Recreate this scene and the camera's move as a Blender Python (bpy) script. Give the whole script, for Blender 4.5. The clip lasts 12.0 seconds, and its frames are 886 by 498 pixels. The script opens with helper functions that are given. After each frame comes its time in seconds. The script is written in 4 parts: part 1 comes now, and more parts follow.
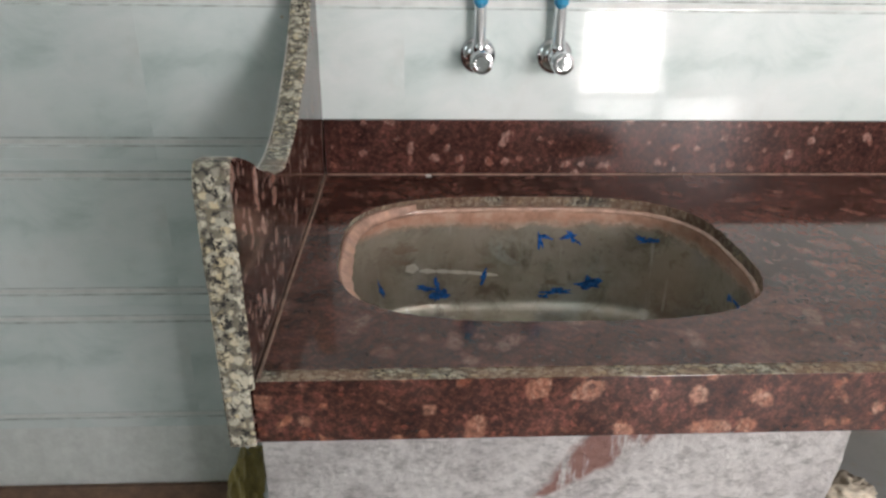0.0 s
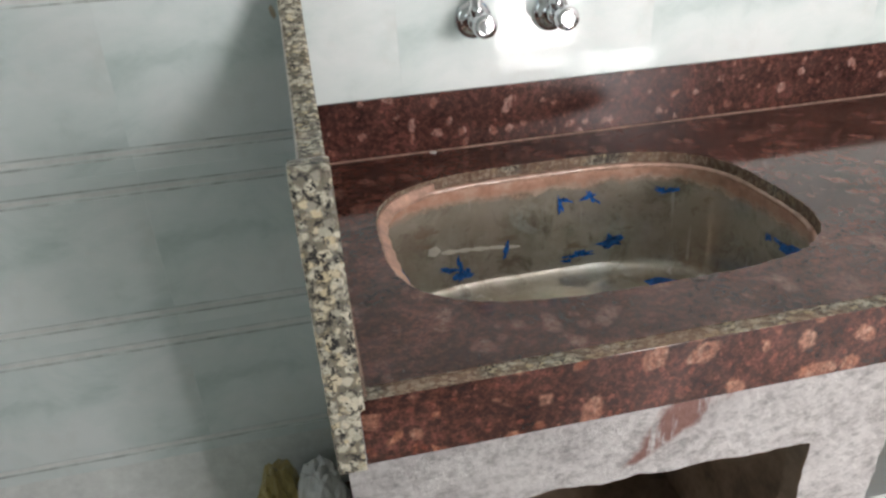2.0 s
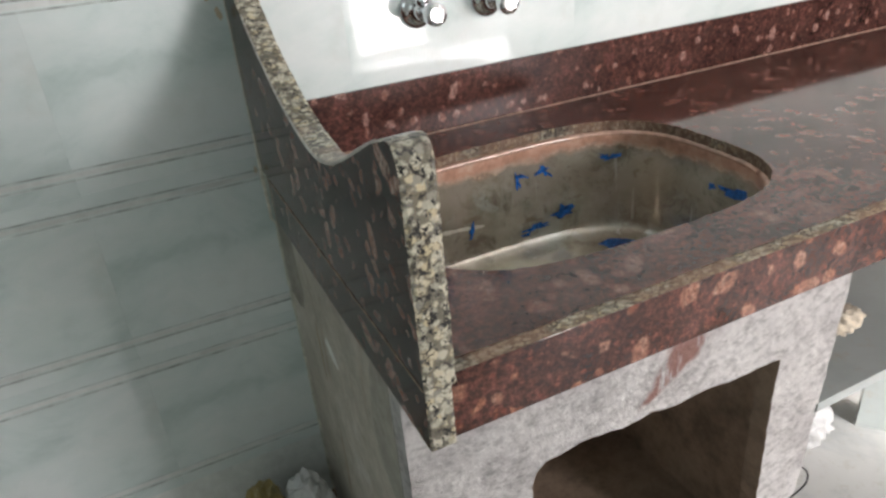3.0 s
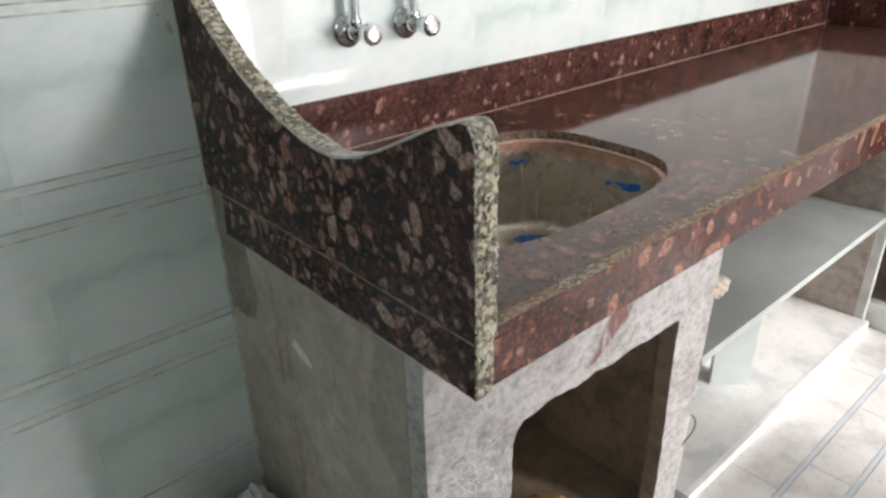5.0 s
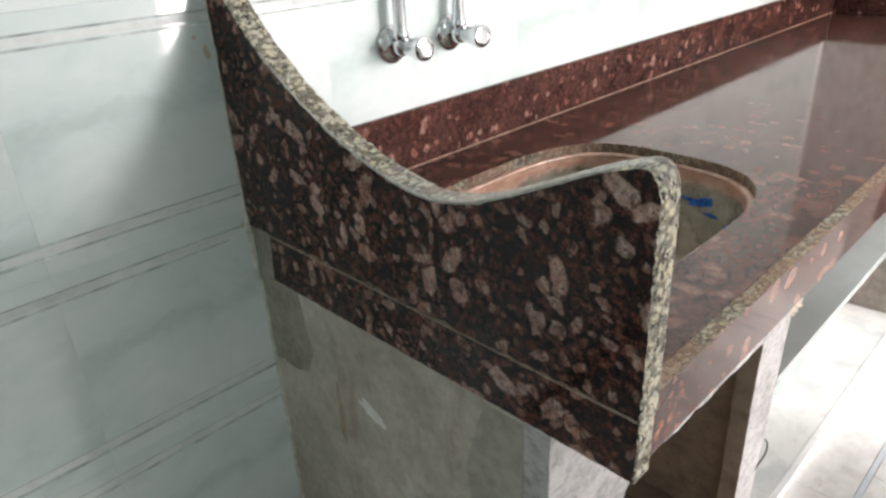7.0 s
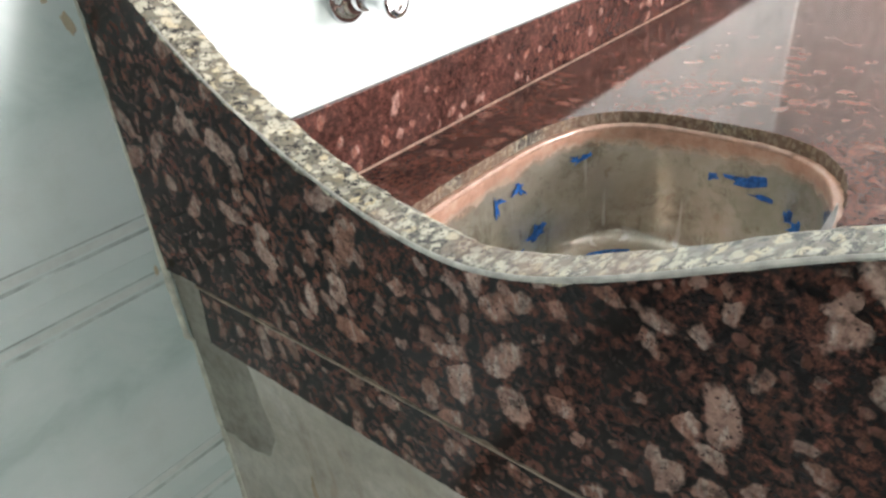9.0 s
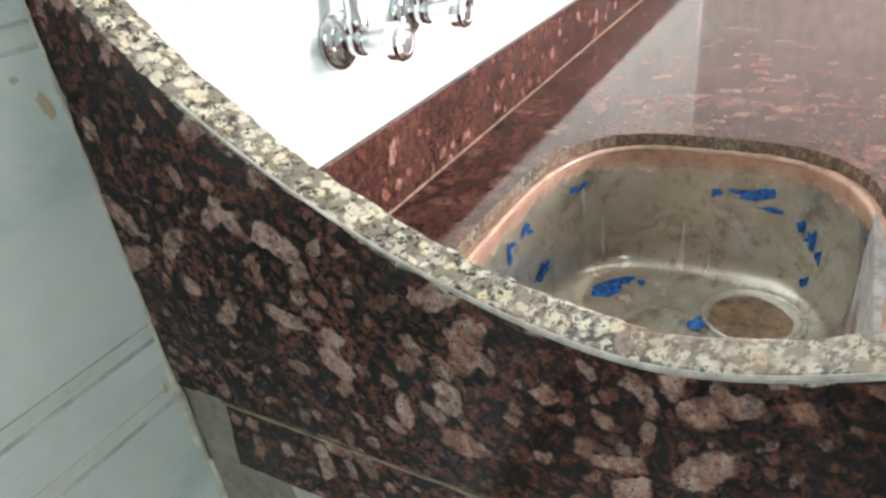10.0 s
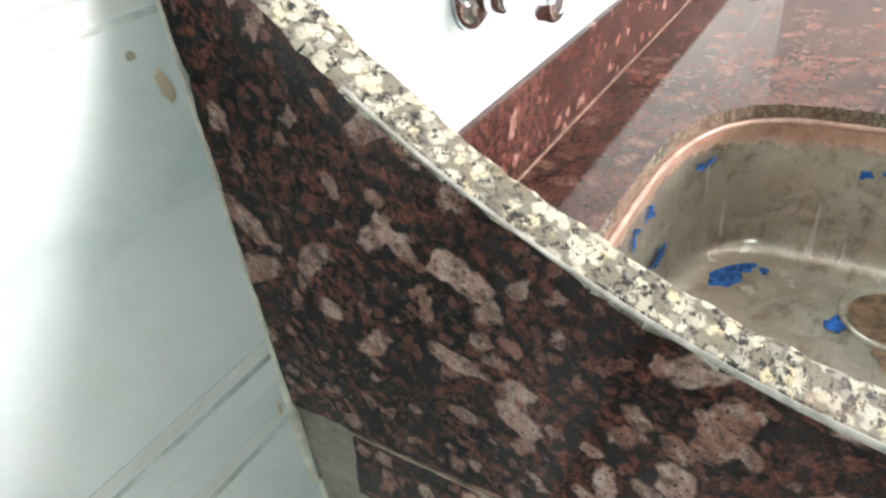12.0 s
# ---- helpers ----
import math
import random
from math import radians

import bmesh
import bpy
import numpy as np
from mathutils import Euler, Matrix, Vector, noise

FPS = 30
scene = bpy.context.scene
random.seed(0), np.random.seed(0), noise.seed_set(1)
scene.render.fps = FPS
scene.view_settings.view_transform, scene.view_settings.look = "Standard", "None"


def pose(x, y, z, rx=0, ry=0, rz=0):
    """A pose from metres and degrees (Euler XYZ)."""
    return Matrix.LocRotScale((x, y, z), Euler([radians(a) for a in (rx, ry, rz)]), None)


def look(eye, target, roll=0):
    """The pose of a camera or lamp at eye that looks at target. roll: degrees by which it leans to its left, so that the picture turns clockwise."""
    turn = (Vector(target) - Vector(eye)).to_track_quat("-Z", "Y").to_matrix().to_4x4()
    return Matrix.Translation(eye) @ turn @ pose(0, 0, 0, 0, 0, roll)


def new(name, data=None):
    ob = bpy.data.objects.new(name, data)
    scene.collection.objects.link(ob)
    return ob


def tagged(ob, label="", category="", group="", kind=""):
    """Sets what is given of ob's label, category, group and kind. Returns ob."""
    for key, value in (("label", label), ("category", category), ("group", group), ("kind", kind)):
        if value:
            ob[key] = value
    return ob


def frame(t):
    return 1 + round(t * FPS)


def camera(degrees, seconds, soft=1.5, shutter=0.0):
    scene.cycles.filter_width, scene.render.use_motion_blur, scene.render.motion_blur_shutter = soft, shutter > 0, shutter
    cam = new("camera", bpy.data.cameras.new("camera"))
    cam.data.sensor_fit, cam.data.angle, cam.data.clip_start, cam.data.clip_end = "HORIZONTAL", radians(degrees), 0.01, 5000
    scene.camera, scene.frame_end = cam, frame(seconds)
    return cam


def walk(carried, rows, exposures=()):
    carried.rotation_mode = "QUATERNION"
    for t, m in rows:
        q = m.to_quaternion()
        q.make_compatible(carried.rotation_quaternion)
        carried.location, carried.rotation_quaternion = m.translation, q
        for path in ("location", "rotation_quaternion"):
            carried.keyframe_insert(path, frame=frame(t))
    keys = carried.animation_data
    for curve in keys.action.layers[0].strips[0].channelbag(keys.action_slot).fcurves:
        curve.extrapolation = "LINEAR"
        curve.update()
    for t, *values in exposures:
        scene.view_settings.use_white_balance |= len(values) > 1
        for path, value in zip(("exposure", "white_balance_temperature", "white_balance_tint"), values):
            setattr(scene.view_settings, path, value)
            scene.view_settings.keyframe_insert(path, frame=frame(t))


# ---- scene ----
cam = camera(66.0, 12.0, soft=2.6)
METRES, EYE, TILT, LEAN, TURN = 1.5, 1.22, 0.75, -0.75, -2.7
ROWS = [
    (0.0, 0.0, 0.0, 0.0, 0.05, -25.77, -0.11),
    (0.5, -0.0147, 0.0008, -0.0046, 1.31, -26.45, 0.58),
    (1.0, -0.0442, 0.029, -0.0115, -0.26, -26.47, 2.42),
    (1.5, -0.0785, 0.0456, -0.0066, -6.04, -27.32, 4.22),
    (2.0, -0.1104, 0.046, -0.0049, -9.38, -28.44, 3.92),
    (2.5, -0.1616, 0.0488, -0.0055, -16.37, -28.37, 3.22),
    (3.0, -0.2387, 0.062, -0.0084, -23.45, -29.05, 5.04),
    (3.5, -0.2962, 0.0723, -0.0107, -28.82, -28.17, 3.81),
    (5.5, -0.4167, 0.0742, 0.0001, -42.09, -27.12, 2.89),
    (6.0, -0.4244, 0.122, 0.0053, -44.51, -27.26, 4.81),
    (6.5, -0.4296, 0.1669, 0.0031, -44.34, -27.74, 3.32),
    (7.0, -0.4277, 0.2075, -0.001, -42.62, -27.36, 2.77),
    (9.0, -0.3226, 0.3802, -0.0295, -48.72, -32.27, 3.84),
    (9.5, -0.3237, 0.4391, -0.0291, -54.9, -31.64, 3.56),
    (10.0, -0.3257, 0.4925, -0.0277, -59.09, -31.32, 5.67),
    (10.5, -0.3223, 0.5276, -0.031, -60.52, -31.26, 5.12),
    (11.0, -0.314, 0.5559, -0.0327, -60.85, -31.99, 3.84),
    (11.5, -0.3064, 0.5819, -0.03, -58.37, -33.29, 4.62),
    (12.0, -0.3, 0.5876, -0.0276, -56.16, -36.1, 5.22),
]
EXPO = [(0.0, 1.20), (3.5, 1.47), (6.5, 1.71), (9.0, 2.5), (10.5, 2.68), (12.0, 2.92)]
walk(cam, [(t, pose(0, 0, EYE, TILT, LEAN, TURN) @ pose(METRES * x, METRES * y, METRES * z, 90 + pitch, roll, yaw)) for t, x, y, z, yaw, pitch, roll in ROWS], EXPO)

# ---- world and light ----
world = bpy.data.worlds.new("sky")
scene.world = world
world.use_nodes = True
wn = world.node_tree.nodes
sky = wn.new("ShaderNodeTexSky")
sky.sky_type, sky.sun_disc = "NISHITA", False
sky.sun_elevation, sky.sun_rotation = radians(23), radians(173)
world.node_tree.links.new(sky.outputs[0], wn["Background"].inputs[0])
wn["Background"].inputs[1].default_value = 0.06


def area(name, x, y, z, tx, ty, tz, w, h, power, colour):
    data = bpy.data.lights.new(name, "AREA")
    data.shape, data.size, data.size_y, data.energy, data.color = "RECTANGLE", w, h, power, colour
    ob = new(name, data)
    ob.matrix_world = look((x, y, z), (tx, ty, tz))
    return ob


area("door_daylight", 1.71, -3.13, 1.03, 1.71, 0, 1.03, 0.62, 1.96, 41, (1.0, 0.94, 0.95))
# Fill lamp in an opening added to the unseen part of the east wall.
area("side_fill", 2.34, -2.62, 1.80, 0.0, 0.6, 1.0, 0.84, 0.84, 26, (1.0, 0.94, 0.95))
# Weak greenish fill from the left, with no such window known.
area("west_fill", -1.96, -0.65, 1.95, 0.0, 0.2, 1.2, 0.7, 0.7, 1.6, (0.90, 1.0, 0.96))
sun = new("sun", bpy.data.lights.new("sun", "SUN"))
sun.data.energy, sun.data.angle, sun.data.color = 2.3, radians(4), (1.0, 0.96, 0.93)
sun.matrix_world = look((1.71, -3.1, 1.6), (1.27, 0.70, 0.0))

# ---- materials ----


class Mat:
    """A small builder for node materials."""

    def __init__(self, name):
        self.m = bpy.data.materials.new(name)
        self.m.use_nodes = True
        self.t = self.m.node_tree
        self.b = self.t.nodes["Principled BSDF"]
        self.co = self.t.nodes.new("ShaderNodeTexCoord").outputs["Object"]

    def node(self, kind, ins=(), operation="", use_clamp=False, data_type="", blend_type="", feature=""):
        n = self.t.nodes.new(kind)
        if operation:
            n.operation = operation
        if use_clamp:
            n.use_clamp = True
        if data_type:
            n.data_type = data_type
        if blend_type:
            n.blend_type = blend_type
        if feature:
            n.feature = feature
        for k, v in dict(ins).items():
            self.put(n.inputs[k], v)
        return n

    def put(self, socket, v):
        if isinstance(v, bpy.types.NodeSocket):
            self.t.links.new(v, socket)
        elif isinstance(v, tuple) and len(v) == 3 and socket.type == "RGBA":
            socket.default_value = (*v, 1)
        else:
            socket.default_value = v

    def mapped(self, scale=(1, 1, 1), rot=(0, 0, 0), co=None):
        return self.node("ShaderNodeMapping", {"Vector": co or self.co, "Scale": scale, "Rotation": tuple(radians(a) for a in rot)}).outputs[0]

    def noise(self, scale, detail=4, rough=0.55, co=None, out="Fac"):
        return self.node("ShaderNodeTexNoise", {"Vector": co or self.co, "Scale": scale, "Detail": detail, "Roughness": rough}).outputs[out]

    def voronoi(self, scale, co=None, rand=1.0, feature="F1"):
        return self.node("ShaderNodeTexVoronoi", {"Vector": co or self.co, "Scale": scale, "Randomness": rand}, feature=feature)

    def ramp(self, fac, stops, interp="LINEAR"):
        n = self.node("ShaderNodeValToRGB", {"Fac": fac})
        n.color_ramp.interpolation = interp
        e = n.color_ramp.elements
        while len(e) < len(stops):
            e.new(0.5)
        for el, (p, c) in zip(e, stops):
            el.position = p
            el.color = (*c, 1) if isinstance(c, tuple) else (c, c, c, 1)
        return n.outputs[0]

    def math(self, op, a, b=0.0, clamp=False):
        n = self.node("ShaderNodeMath", operation=op, use_clamp=clamp)
        self.put(n.inputs[0], a)
        self.put(n.inputs[1], b)
        return n.outputs[0]

    def mix(self, fac, a, b, blend="MIX"):
        n = self.node("ShaderNodeMix", data_type="RGBA", blend_type=blend)
        self.put(n.inputs[0], fac)
        self.put(n.inputs[6], a)
        self.put(n.inputs[7], b)
        return n.outputs[2]

    def warp(self, amount, scale, co=None):
        co = co or self.co
        n = self.node("ShaderNodeTexNoise", {"Vector": co, "Scale": scale, "Detail": 3})
        c = self.node("ShaderNodeVectorMath", {0: n.outputs["Color"], 1: (0.5, 0.5, 0.5)}, operation="SUBTRACT").outputs[0]
        sc = self.node("ShaderNodeVectorMath", {0: c, "Scale": amount}, operation="SCALE").outputs[0]
        return self.node("ShaderNodeVectorMath", {0: co, 1: sc}, operation="ADD").outputs[0]

    def bump(self, height, strength=0.3, dist=0.002):
        self.put(self.b.inputs["Normal"], self.node("ShaderNodeBump", {"Height": height, "Strength": strength, "Distance": dist}).outputs[0])

    def done(self, colour, rough, metal=0.0, **more):
        self.put(self.b.inputs["Base Color"], colour)
        self.put(self.b.inputs["Roughness"], rough)
        self.put(self.b.inputs["Metallic"], metal)
        for k, v in more.items():
            self.put(self.b.inputs[k.replace("_", " ")], v)
        return self.m


def granite(name, layers, edge, rough, fade=1.0, red=0.0, gloss=0.32, rust=1.0, wash=0.0):
    """Polished red-brown granite: near-black ground, rust grains and pale feldspar laths lying every way."""
    g = Mat(name)
    w = g.warp(0.0062, 135)
    ground = g.ramp(g.noise(120, 6, 0.74, g.warp(0.008, 80)), [(0.39 - red, (0.007, 0.006, 0.007)), (0.475 - red, (0.024, 0.012, 0.010)), (0.545 - red, (0.090 * rust, 0.031 * (0.3 + 0.7 * rust), 0.022)), (0.69 - red, (0.185 * rust, 0.067 * (0.2 + 0.8 * rust), 0.046))])
    ground = g.mix(0.75, ground, g.ramp(g.noise(330, 3, 0.7), [(0.34, 0.3), (0.66, 1.6)]), "MULTIPLY")
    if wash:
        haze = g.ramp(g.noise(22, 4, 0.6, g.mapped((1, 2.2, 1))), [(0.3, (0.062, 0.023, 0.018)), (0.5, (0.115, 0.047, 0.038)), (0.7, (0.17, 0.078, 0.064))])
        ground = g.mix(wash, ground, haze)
    patchy = g.ramp(g.noise(14, 3), [(0.35, 0.6), (0.65, 1.2)])
    col = g.mix(1.0, ground, patchy, "MULTIPLY")
    grain = g.ramp(g.noise(190, 4, 0.75), [(0.3, 0.5), (0.68, 1.25)])
    cloud = g.ramp(g.noise(95, 4, 0.65), [(0.34, 0.32), (0.52, 1.0)])
    streak = g.ramp(g.noise(120, 4, 0.7, g.mapped((1, 1, 0.4), (35, 20, 0))), [(0.50, 0.0), (0.62, 0.8)])
    for sc, share, sizes, c in layers:
        co = g.node("ShaderNodeVectorMath", {0: w, 1: (sc * 0.031, sc * 0.017, sc * 0.023)}, operation="ADD").outputs[0]
        v = g.voronoi(sc, co, 0.9)
        pick = g.node("ShaderNodeSeparateColor", {0: v.outputs["Color"]})
        away = g.node("ShaderNodeVectorMath", {0: co, 1: v.outputs["Position"]}, operation="SUBTRACT").outputs[0]
        turn = g.node("ShaderNodeVectorMath", {0: v.outputs["Color"], "Scale": 12.0}, operation="SCALE").outputs[0]
        spun = g.node("ShaderNodeVectorRotate", {"Vector": away})
        spun.rotation_type = "EULER_XYZ"
        g.put(spun.inputs["Rotation"], turn)
        grown = g.math("ADD", 0.7, g.math("MULTIPLY", pick.outputs[2], 0.55))
        sep = g.node("ShaderNodeSeparateXYZ", {0: spun.outputs[0]})
        far = [g.math("DIVIDE", g.math("ABSOLUTE", o), s) for o, s in zip(sep.outputs, sizes)]
        reach = g.math("MAXIMUM", g.math("MAXIMUM", far[0], far[1]), far[2])
        corner = g.math("MULTIPLY", g.math("ADD", g.math("ADD", far[0], far[1]), far[2]), 0.52)
        reach = g.math("MAXIMUM", reach, corner)
        mask = g.math("MULTIPLY", g.math("SUBTRACT", grown, reach), edge, True)
        mask = g.math("MULTIPLY", mask, g.math("LESS_THAN", pick.outputs[0], share))
        mask = g.math("MULTIPLY", g.math("MULTIPLY", mask, cloud), fade)
        tone = g.mix(1.0, g.mix(streak, g.mix(pick.outputs[1], c, (c[0] * 0.72, c[1] * 0.52, c[2] * 0.45)), (c[0] * 1.25, c[1] * 1.45, c[2] * 1.5)), grain, "MULTIPLY")
        col = g.mix(mask, col, tone)
    specks = g.voronoi(210, w)
    col = g.mix(g.ramp(specks.outputs["Distance"], [(0.14, 0.85 - 0.6 * wash), (0.25, 0.0)]), col, (0.010, 0.009, 0.010))
    return g.done(col, g.ramp(g.noise(5, 4), [(0.3, rough * 0.6), (0.7, rough * 1.4)]), Specular_IOR_Level=gloss)


def sawn(name, brown, rough=0.72, shade=1.0):
    """The unpolished cut edge of the same granite, cream and grey with black grains."""
    g = Mat(name)
    w = g.warp(0.007, 190)
    v = g.voronoi(104, g.mapped((1, 1.5, 1.1), (20, 35, 10), w))
    pick = g.node("ShaderNodeSeparateColor", {0: v.outputs["Color"]})
    col = g.ramp(pick.outputs[0], [(0.0, (0.26, 0.25, 0.205)), (0.2, (0.43, 0.41, 0.325)), (0.6, (0.57, 0.54, 0.43)), (1.0, (0.53, 0.45, 0.29))])
    seam = g.ramp(v.outputs["Distance"], [(0.46, 0.0), (0.62, 0.8)])
    col = g.mix(seam, col, (0.10, 0.088, 0.066))
    veil = g.ramp(g.noise(26, 4, 0.65), [(0.36, 0.055), (0.62, -0.03)])
    fine = g.math("ADD", g.noise(155, 5, 0.72, g.mapped((1, 1.8, 0.7), (0, 30, 40), w)), veil)
    col = g.mix(g.ramp(fine, [(0.455, 1.0), (0.50, 0.0)]), col, (0.022, 0.022, 0.021))
    grey = g.ramp(g.noise(120, 3, 0.6, g.mapped((1, 1, 1), (40, 0, 0))), [(0.58, 0.0), (0.66, 0.5)])
    col = g.mix(grey, col, (0.22, 0.22, 0.205))
    col = g.mix(g.ramp(g.noise(11, 4), [(0.62 - brown, 0.0), (0.80 - brown, 0.6)]), col, (0.27, 0.15, 0.095))
    g.bump(g.noise(300, 3), 0.5 if rough > 0.5 else 0.08, 0.002)
    col = g.mix(1.0, col, (shade, shade, shade), "MULTIPLY")
    return g.done(col, rough, Specular_IOR_Level=0.3 if rough > 0.5 else 0.6)


def tile_glaze():
    g = Mat("glazed_white_tile")
    w = g.warp(0.25, 3)
    vein = g.ramp(g.noise(5, 6, 0.62, g.mapped((0.6, 1, 1.5), (0, 35, 0), w)), [(0.30, (0.45, 0.56, 0.54)), (0.47, (0.648, 0.73, 0.715)), (0.6, (0.722, 0.78, 0.77))])
    obj = g.node("ShaderNodeObjectInfo").outputs["Random"]
    col = g.mix(1.0, vein, g.ramp(obj, [(0, 0.95), (1, 1.0)]), "MULTIPLY")
    grime = g.ramp(g.noise(7, 6, 0.7), [(0.56, 0.0), (0.8, 0.35)])
    col = g.mix(grime, col, (0.50, 0.51, 0.46))
    g.bump(g.noise(6, 2), 0.05, 0.004)
    return g.done(col, g.ramp(g.noise(11, 5), [(0.35, 0.035), (0.75, 0.11)]))


def plaster(name, base, dark, scale=1.0, bump=0.5):
    g = Mat(name)
    a = g.ramp(g.noise(16 * scale, 6, 0.7), [(0.32, dark), (0.52, base), (0.75, tuple(min(1, c * 1.12) for c in base))])
    b = g.ramp(g.noise(70 * scale, 5, 0.7), [(0.3, 0.72), (0.6, 1.06)])
    g.bump(g.noise(55 * scale, 6, 0.7), bump, 0.006)
    return g.done(g.mix(1.0, a, b, "MULTIPLY"), 0.85)


def steel():
    g = Mat("dusty_film_covered_steel")
    a = g.ramp(g.noise(9, 5, 0.65, g.warp(0.1, 6)), [(0.3, (0.38, 0.37, 0.30)), (0.52, (0.62, 0.61, 0.53)), (0.72, (0.76, 0.76, 0.71))])
    streak = g.ramp(g.noise(24, 5, 0.7, g.mapped((1, 1, 0.3))), [(0.58, 0.0), (0.72, 0.6)])
    c = g.mix(streak, a, (0.66, 0.65, 0.60))
    stain = g.ramp(g.noise(13, 6, 0.75, g.warp(0.15, 9)), [(0.52, 0.0), (0.64, 0.72)])
    c = g.mix(stain, c, (0.16, 0.135, 0.095))
    lime = g.ramp(g.noise(7, 6, 0.75, g.warp(0.2, 7)), [(0.56, 0.0), (0.62, 0.55)])
    c = g.mix(lime, c, (0.60, 0.66, 0.635))
    smear = g.ramp(g.noise(38, 4, 0.6, g.mapped((0.35, 1, 1), (0, 20, 0))), [(0.62, 0.0), (0.70, 0.7)])
    c = g.mix(smear, c, (0.30, 0.22, 0.15))
    warm = g.ramp(g.noise(4.5, 5, 0.65, g.warp(0.1, 5)), [(0.42, 0.0), (0.60, 0.55)])
    c = g.mix(warm, c, (0.36, 0.265, 0.19))
    runs = g.ramp(g.noise(30, 5, 0.7, g.mapped((1, 1, 0.12))), [(0.60, 0.0), (0.70, 0.5)])
    c = g.mix(runs, c, (0.62, 0.61, 0.56))
    # Thin pale upright lines over the broader pale streaks.
    pale_lines = g.ramp(g.noise(42, 3, 0.5, g.mapped((1, 1, 0.10))), [(0.66, 0.0), (0.70, 0.8)])
    c = g.mix(pale_lines, c, (0.70, 0.69, 0.63))
    z = g.node("ShaderNodeSeparateXYZ", {0: g.co}).outputs[2]
    wave = g.math("ADD", g.math("MULTIPLY", g.noise(7, 6, 0.75), 0.060), g.math("MULTIPLY", g.noise(60, 4, 0.7), 0.014))
    smeared_on = g.ramp(g.math("MULTIPLY", g.math("SUBTRACT", g.math("ADD", z, wave), 0.786), 45, True), [(0.1, 0.0), (0.9, 1.0)])
    salmon = g.ramp(g.noise(34, 5, 0.7), [(0.30, (0.32, 0.16, 0.105)), (0.5, (0.54, 0.295, 0.205)), (0.7, (0.64, 0.43, 0.335))])
    c = g.mix(g.math("MULTIPLY", smeared_on, 0.92), c, salmon)
    g.bump(g.noise(60, 4), 0.05, 0.002)
    rough = g.math("ADD", g.ramp(g.noise(17, 4), [(0.3, 0.08), (0.7, 0.22)]), g.math("MULTIPLY", smeared_on, 0.25))
    return g.done(c, rough, g.math("SUBTRACT", 0.5, g.math("MULTIPLY", smeared_on, 0.5)), Coat_Weight=0.5, Coat_Roughness=0.04)


def plain(name, colour, rough, metal=0.0, vary=0.15, scale=40, **more):
    g = Mat(name)
    c = g.mix(1.0, colour, g.ramp(g.noise(scale, 5, 0.65), [(0.3, 1 - vary), (0.7, 1.0 + vary * 0.4)]), "MULTIPLY")
    return g.done(c, rough, metal, **more)


def marble(name, base, vein, rough, spotted=0.0):
    g = Mat(name)
    w = g.warp(0.2, 4)
    c = g.ramp(g.noise(7, 7, 0.6, w), [(0.36, vein), (0.5, base), (0.7, tuple(min(1, k * 1.06) for k in base))])
    dirt = g.ramp(g.noise(28, 6, 0.75), [(0.55, 0.0), (0.74, 0.5)])
    obj = g.node("ShaderNodeObjectInfo").outputs["Random"]
    c = g.mix(1.0, c, g.ramp(obj, [(0, 0.9), (1, 1.0)]), "MULTIPLY")
    c = g.mix(dirt, c, (0.40, 0.34, 0.25))
    spots = g.math("MULTIPLY", g.ramp(g.noise(95, 4, 0.7), [(0.60, 0.0), (0.68, spotted)]), g.ramp(g.noise(9, 4), [(0.5, 0.0), (0.62, 1.0)]))
    return g.done(g.mix(spots, c, (0.22, 0.12, 0.07)), rough)


# Four tones of one granite; the panel's has shade mixed into its colour.
SHADED_GRANITE = granite("polished_granite_shaded", (
    (95, 0.30, (0.0050, 0.0030, 0.0030), (0.15, 0.070, 0.052)),
    (55, 0.50, (0.0092, 0.0045, 0.0045), (0.31, 0.205, 0.17)),
    (36, 0.44, (0.0150, 0.0065, 0.0070), (0.34, 0.225, 0.185)),
    (24, 0.56, (0.0215, 0.0085, 0.0092), (0.44, 0.30, 0.25)),
), 5, 0.13, 0.79, -0.03, 0.26, 1.0)
# Front and upstand tones are redder, their stronger light put into the colour.
LIT_FRONT_GRANITE = granite("polished_granite_front_lit", (
    (95, 0.20, (0.0050, 0.0030, 0.0030), (0.22, 0.08, 0.058)),
    (48, 0.15, (0.0100, 0.0055, 0.0055), (0.30, 0.12, 0.075)),
    (25, 0.14, (0.0200, 0.0095, 0.0095), (0.42, 0.18, 0.11)),
    (21, 0.75, (0.0300, 0.0100, 0.0100), (0.38, 0.195, 0.135)),
), 3.2, 0.06, 0.80, 0.015, 0.36, 1.0, 0.3)
LIT_UPSTAND_GRANITE = granite("polished_granite_strip_lit", (
    (95, 0.20, (0.0050, 0.0030, 0.0030), (0.18, 0.075, 0.06)),
    (55, 0.20, (0.0090, 0.0050, 0.0048), (0.29, 0.15, 0.12)),
    (28, 0.50, (0.0180, 0.0080, 0.0080), (0.40, 0.235, 0.195)),
), 3.4, 0.19, 0.76, 0.015, 0.3, 0.85, 0.32)
# Crystals faded and ground washed out here to carry the worktop's reflected haze.
HAZED_TOP_GRANITE = granite("polished_granite_top_hazed", (
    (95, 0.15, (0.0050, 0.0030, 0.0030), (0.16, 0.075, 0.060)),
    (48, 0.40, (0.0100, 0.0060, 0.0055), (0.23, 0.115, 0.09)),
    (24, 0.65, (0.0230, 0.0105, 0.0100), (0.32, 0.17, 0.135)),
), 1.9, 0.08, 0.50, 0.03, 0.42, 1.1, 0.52)
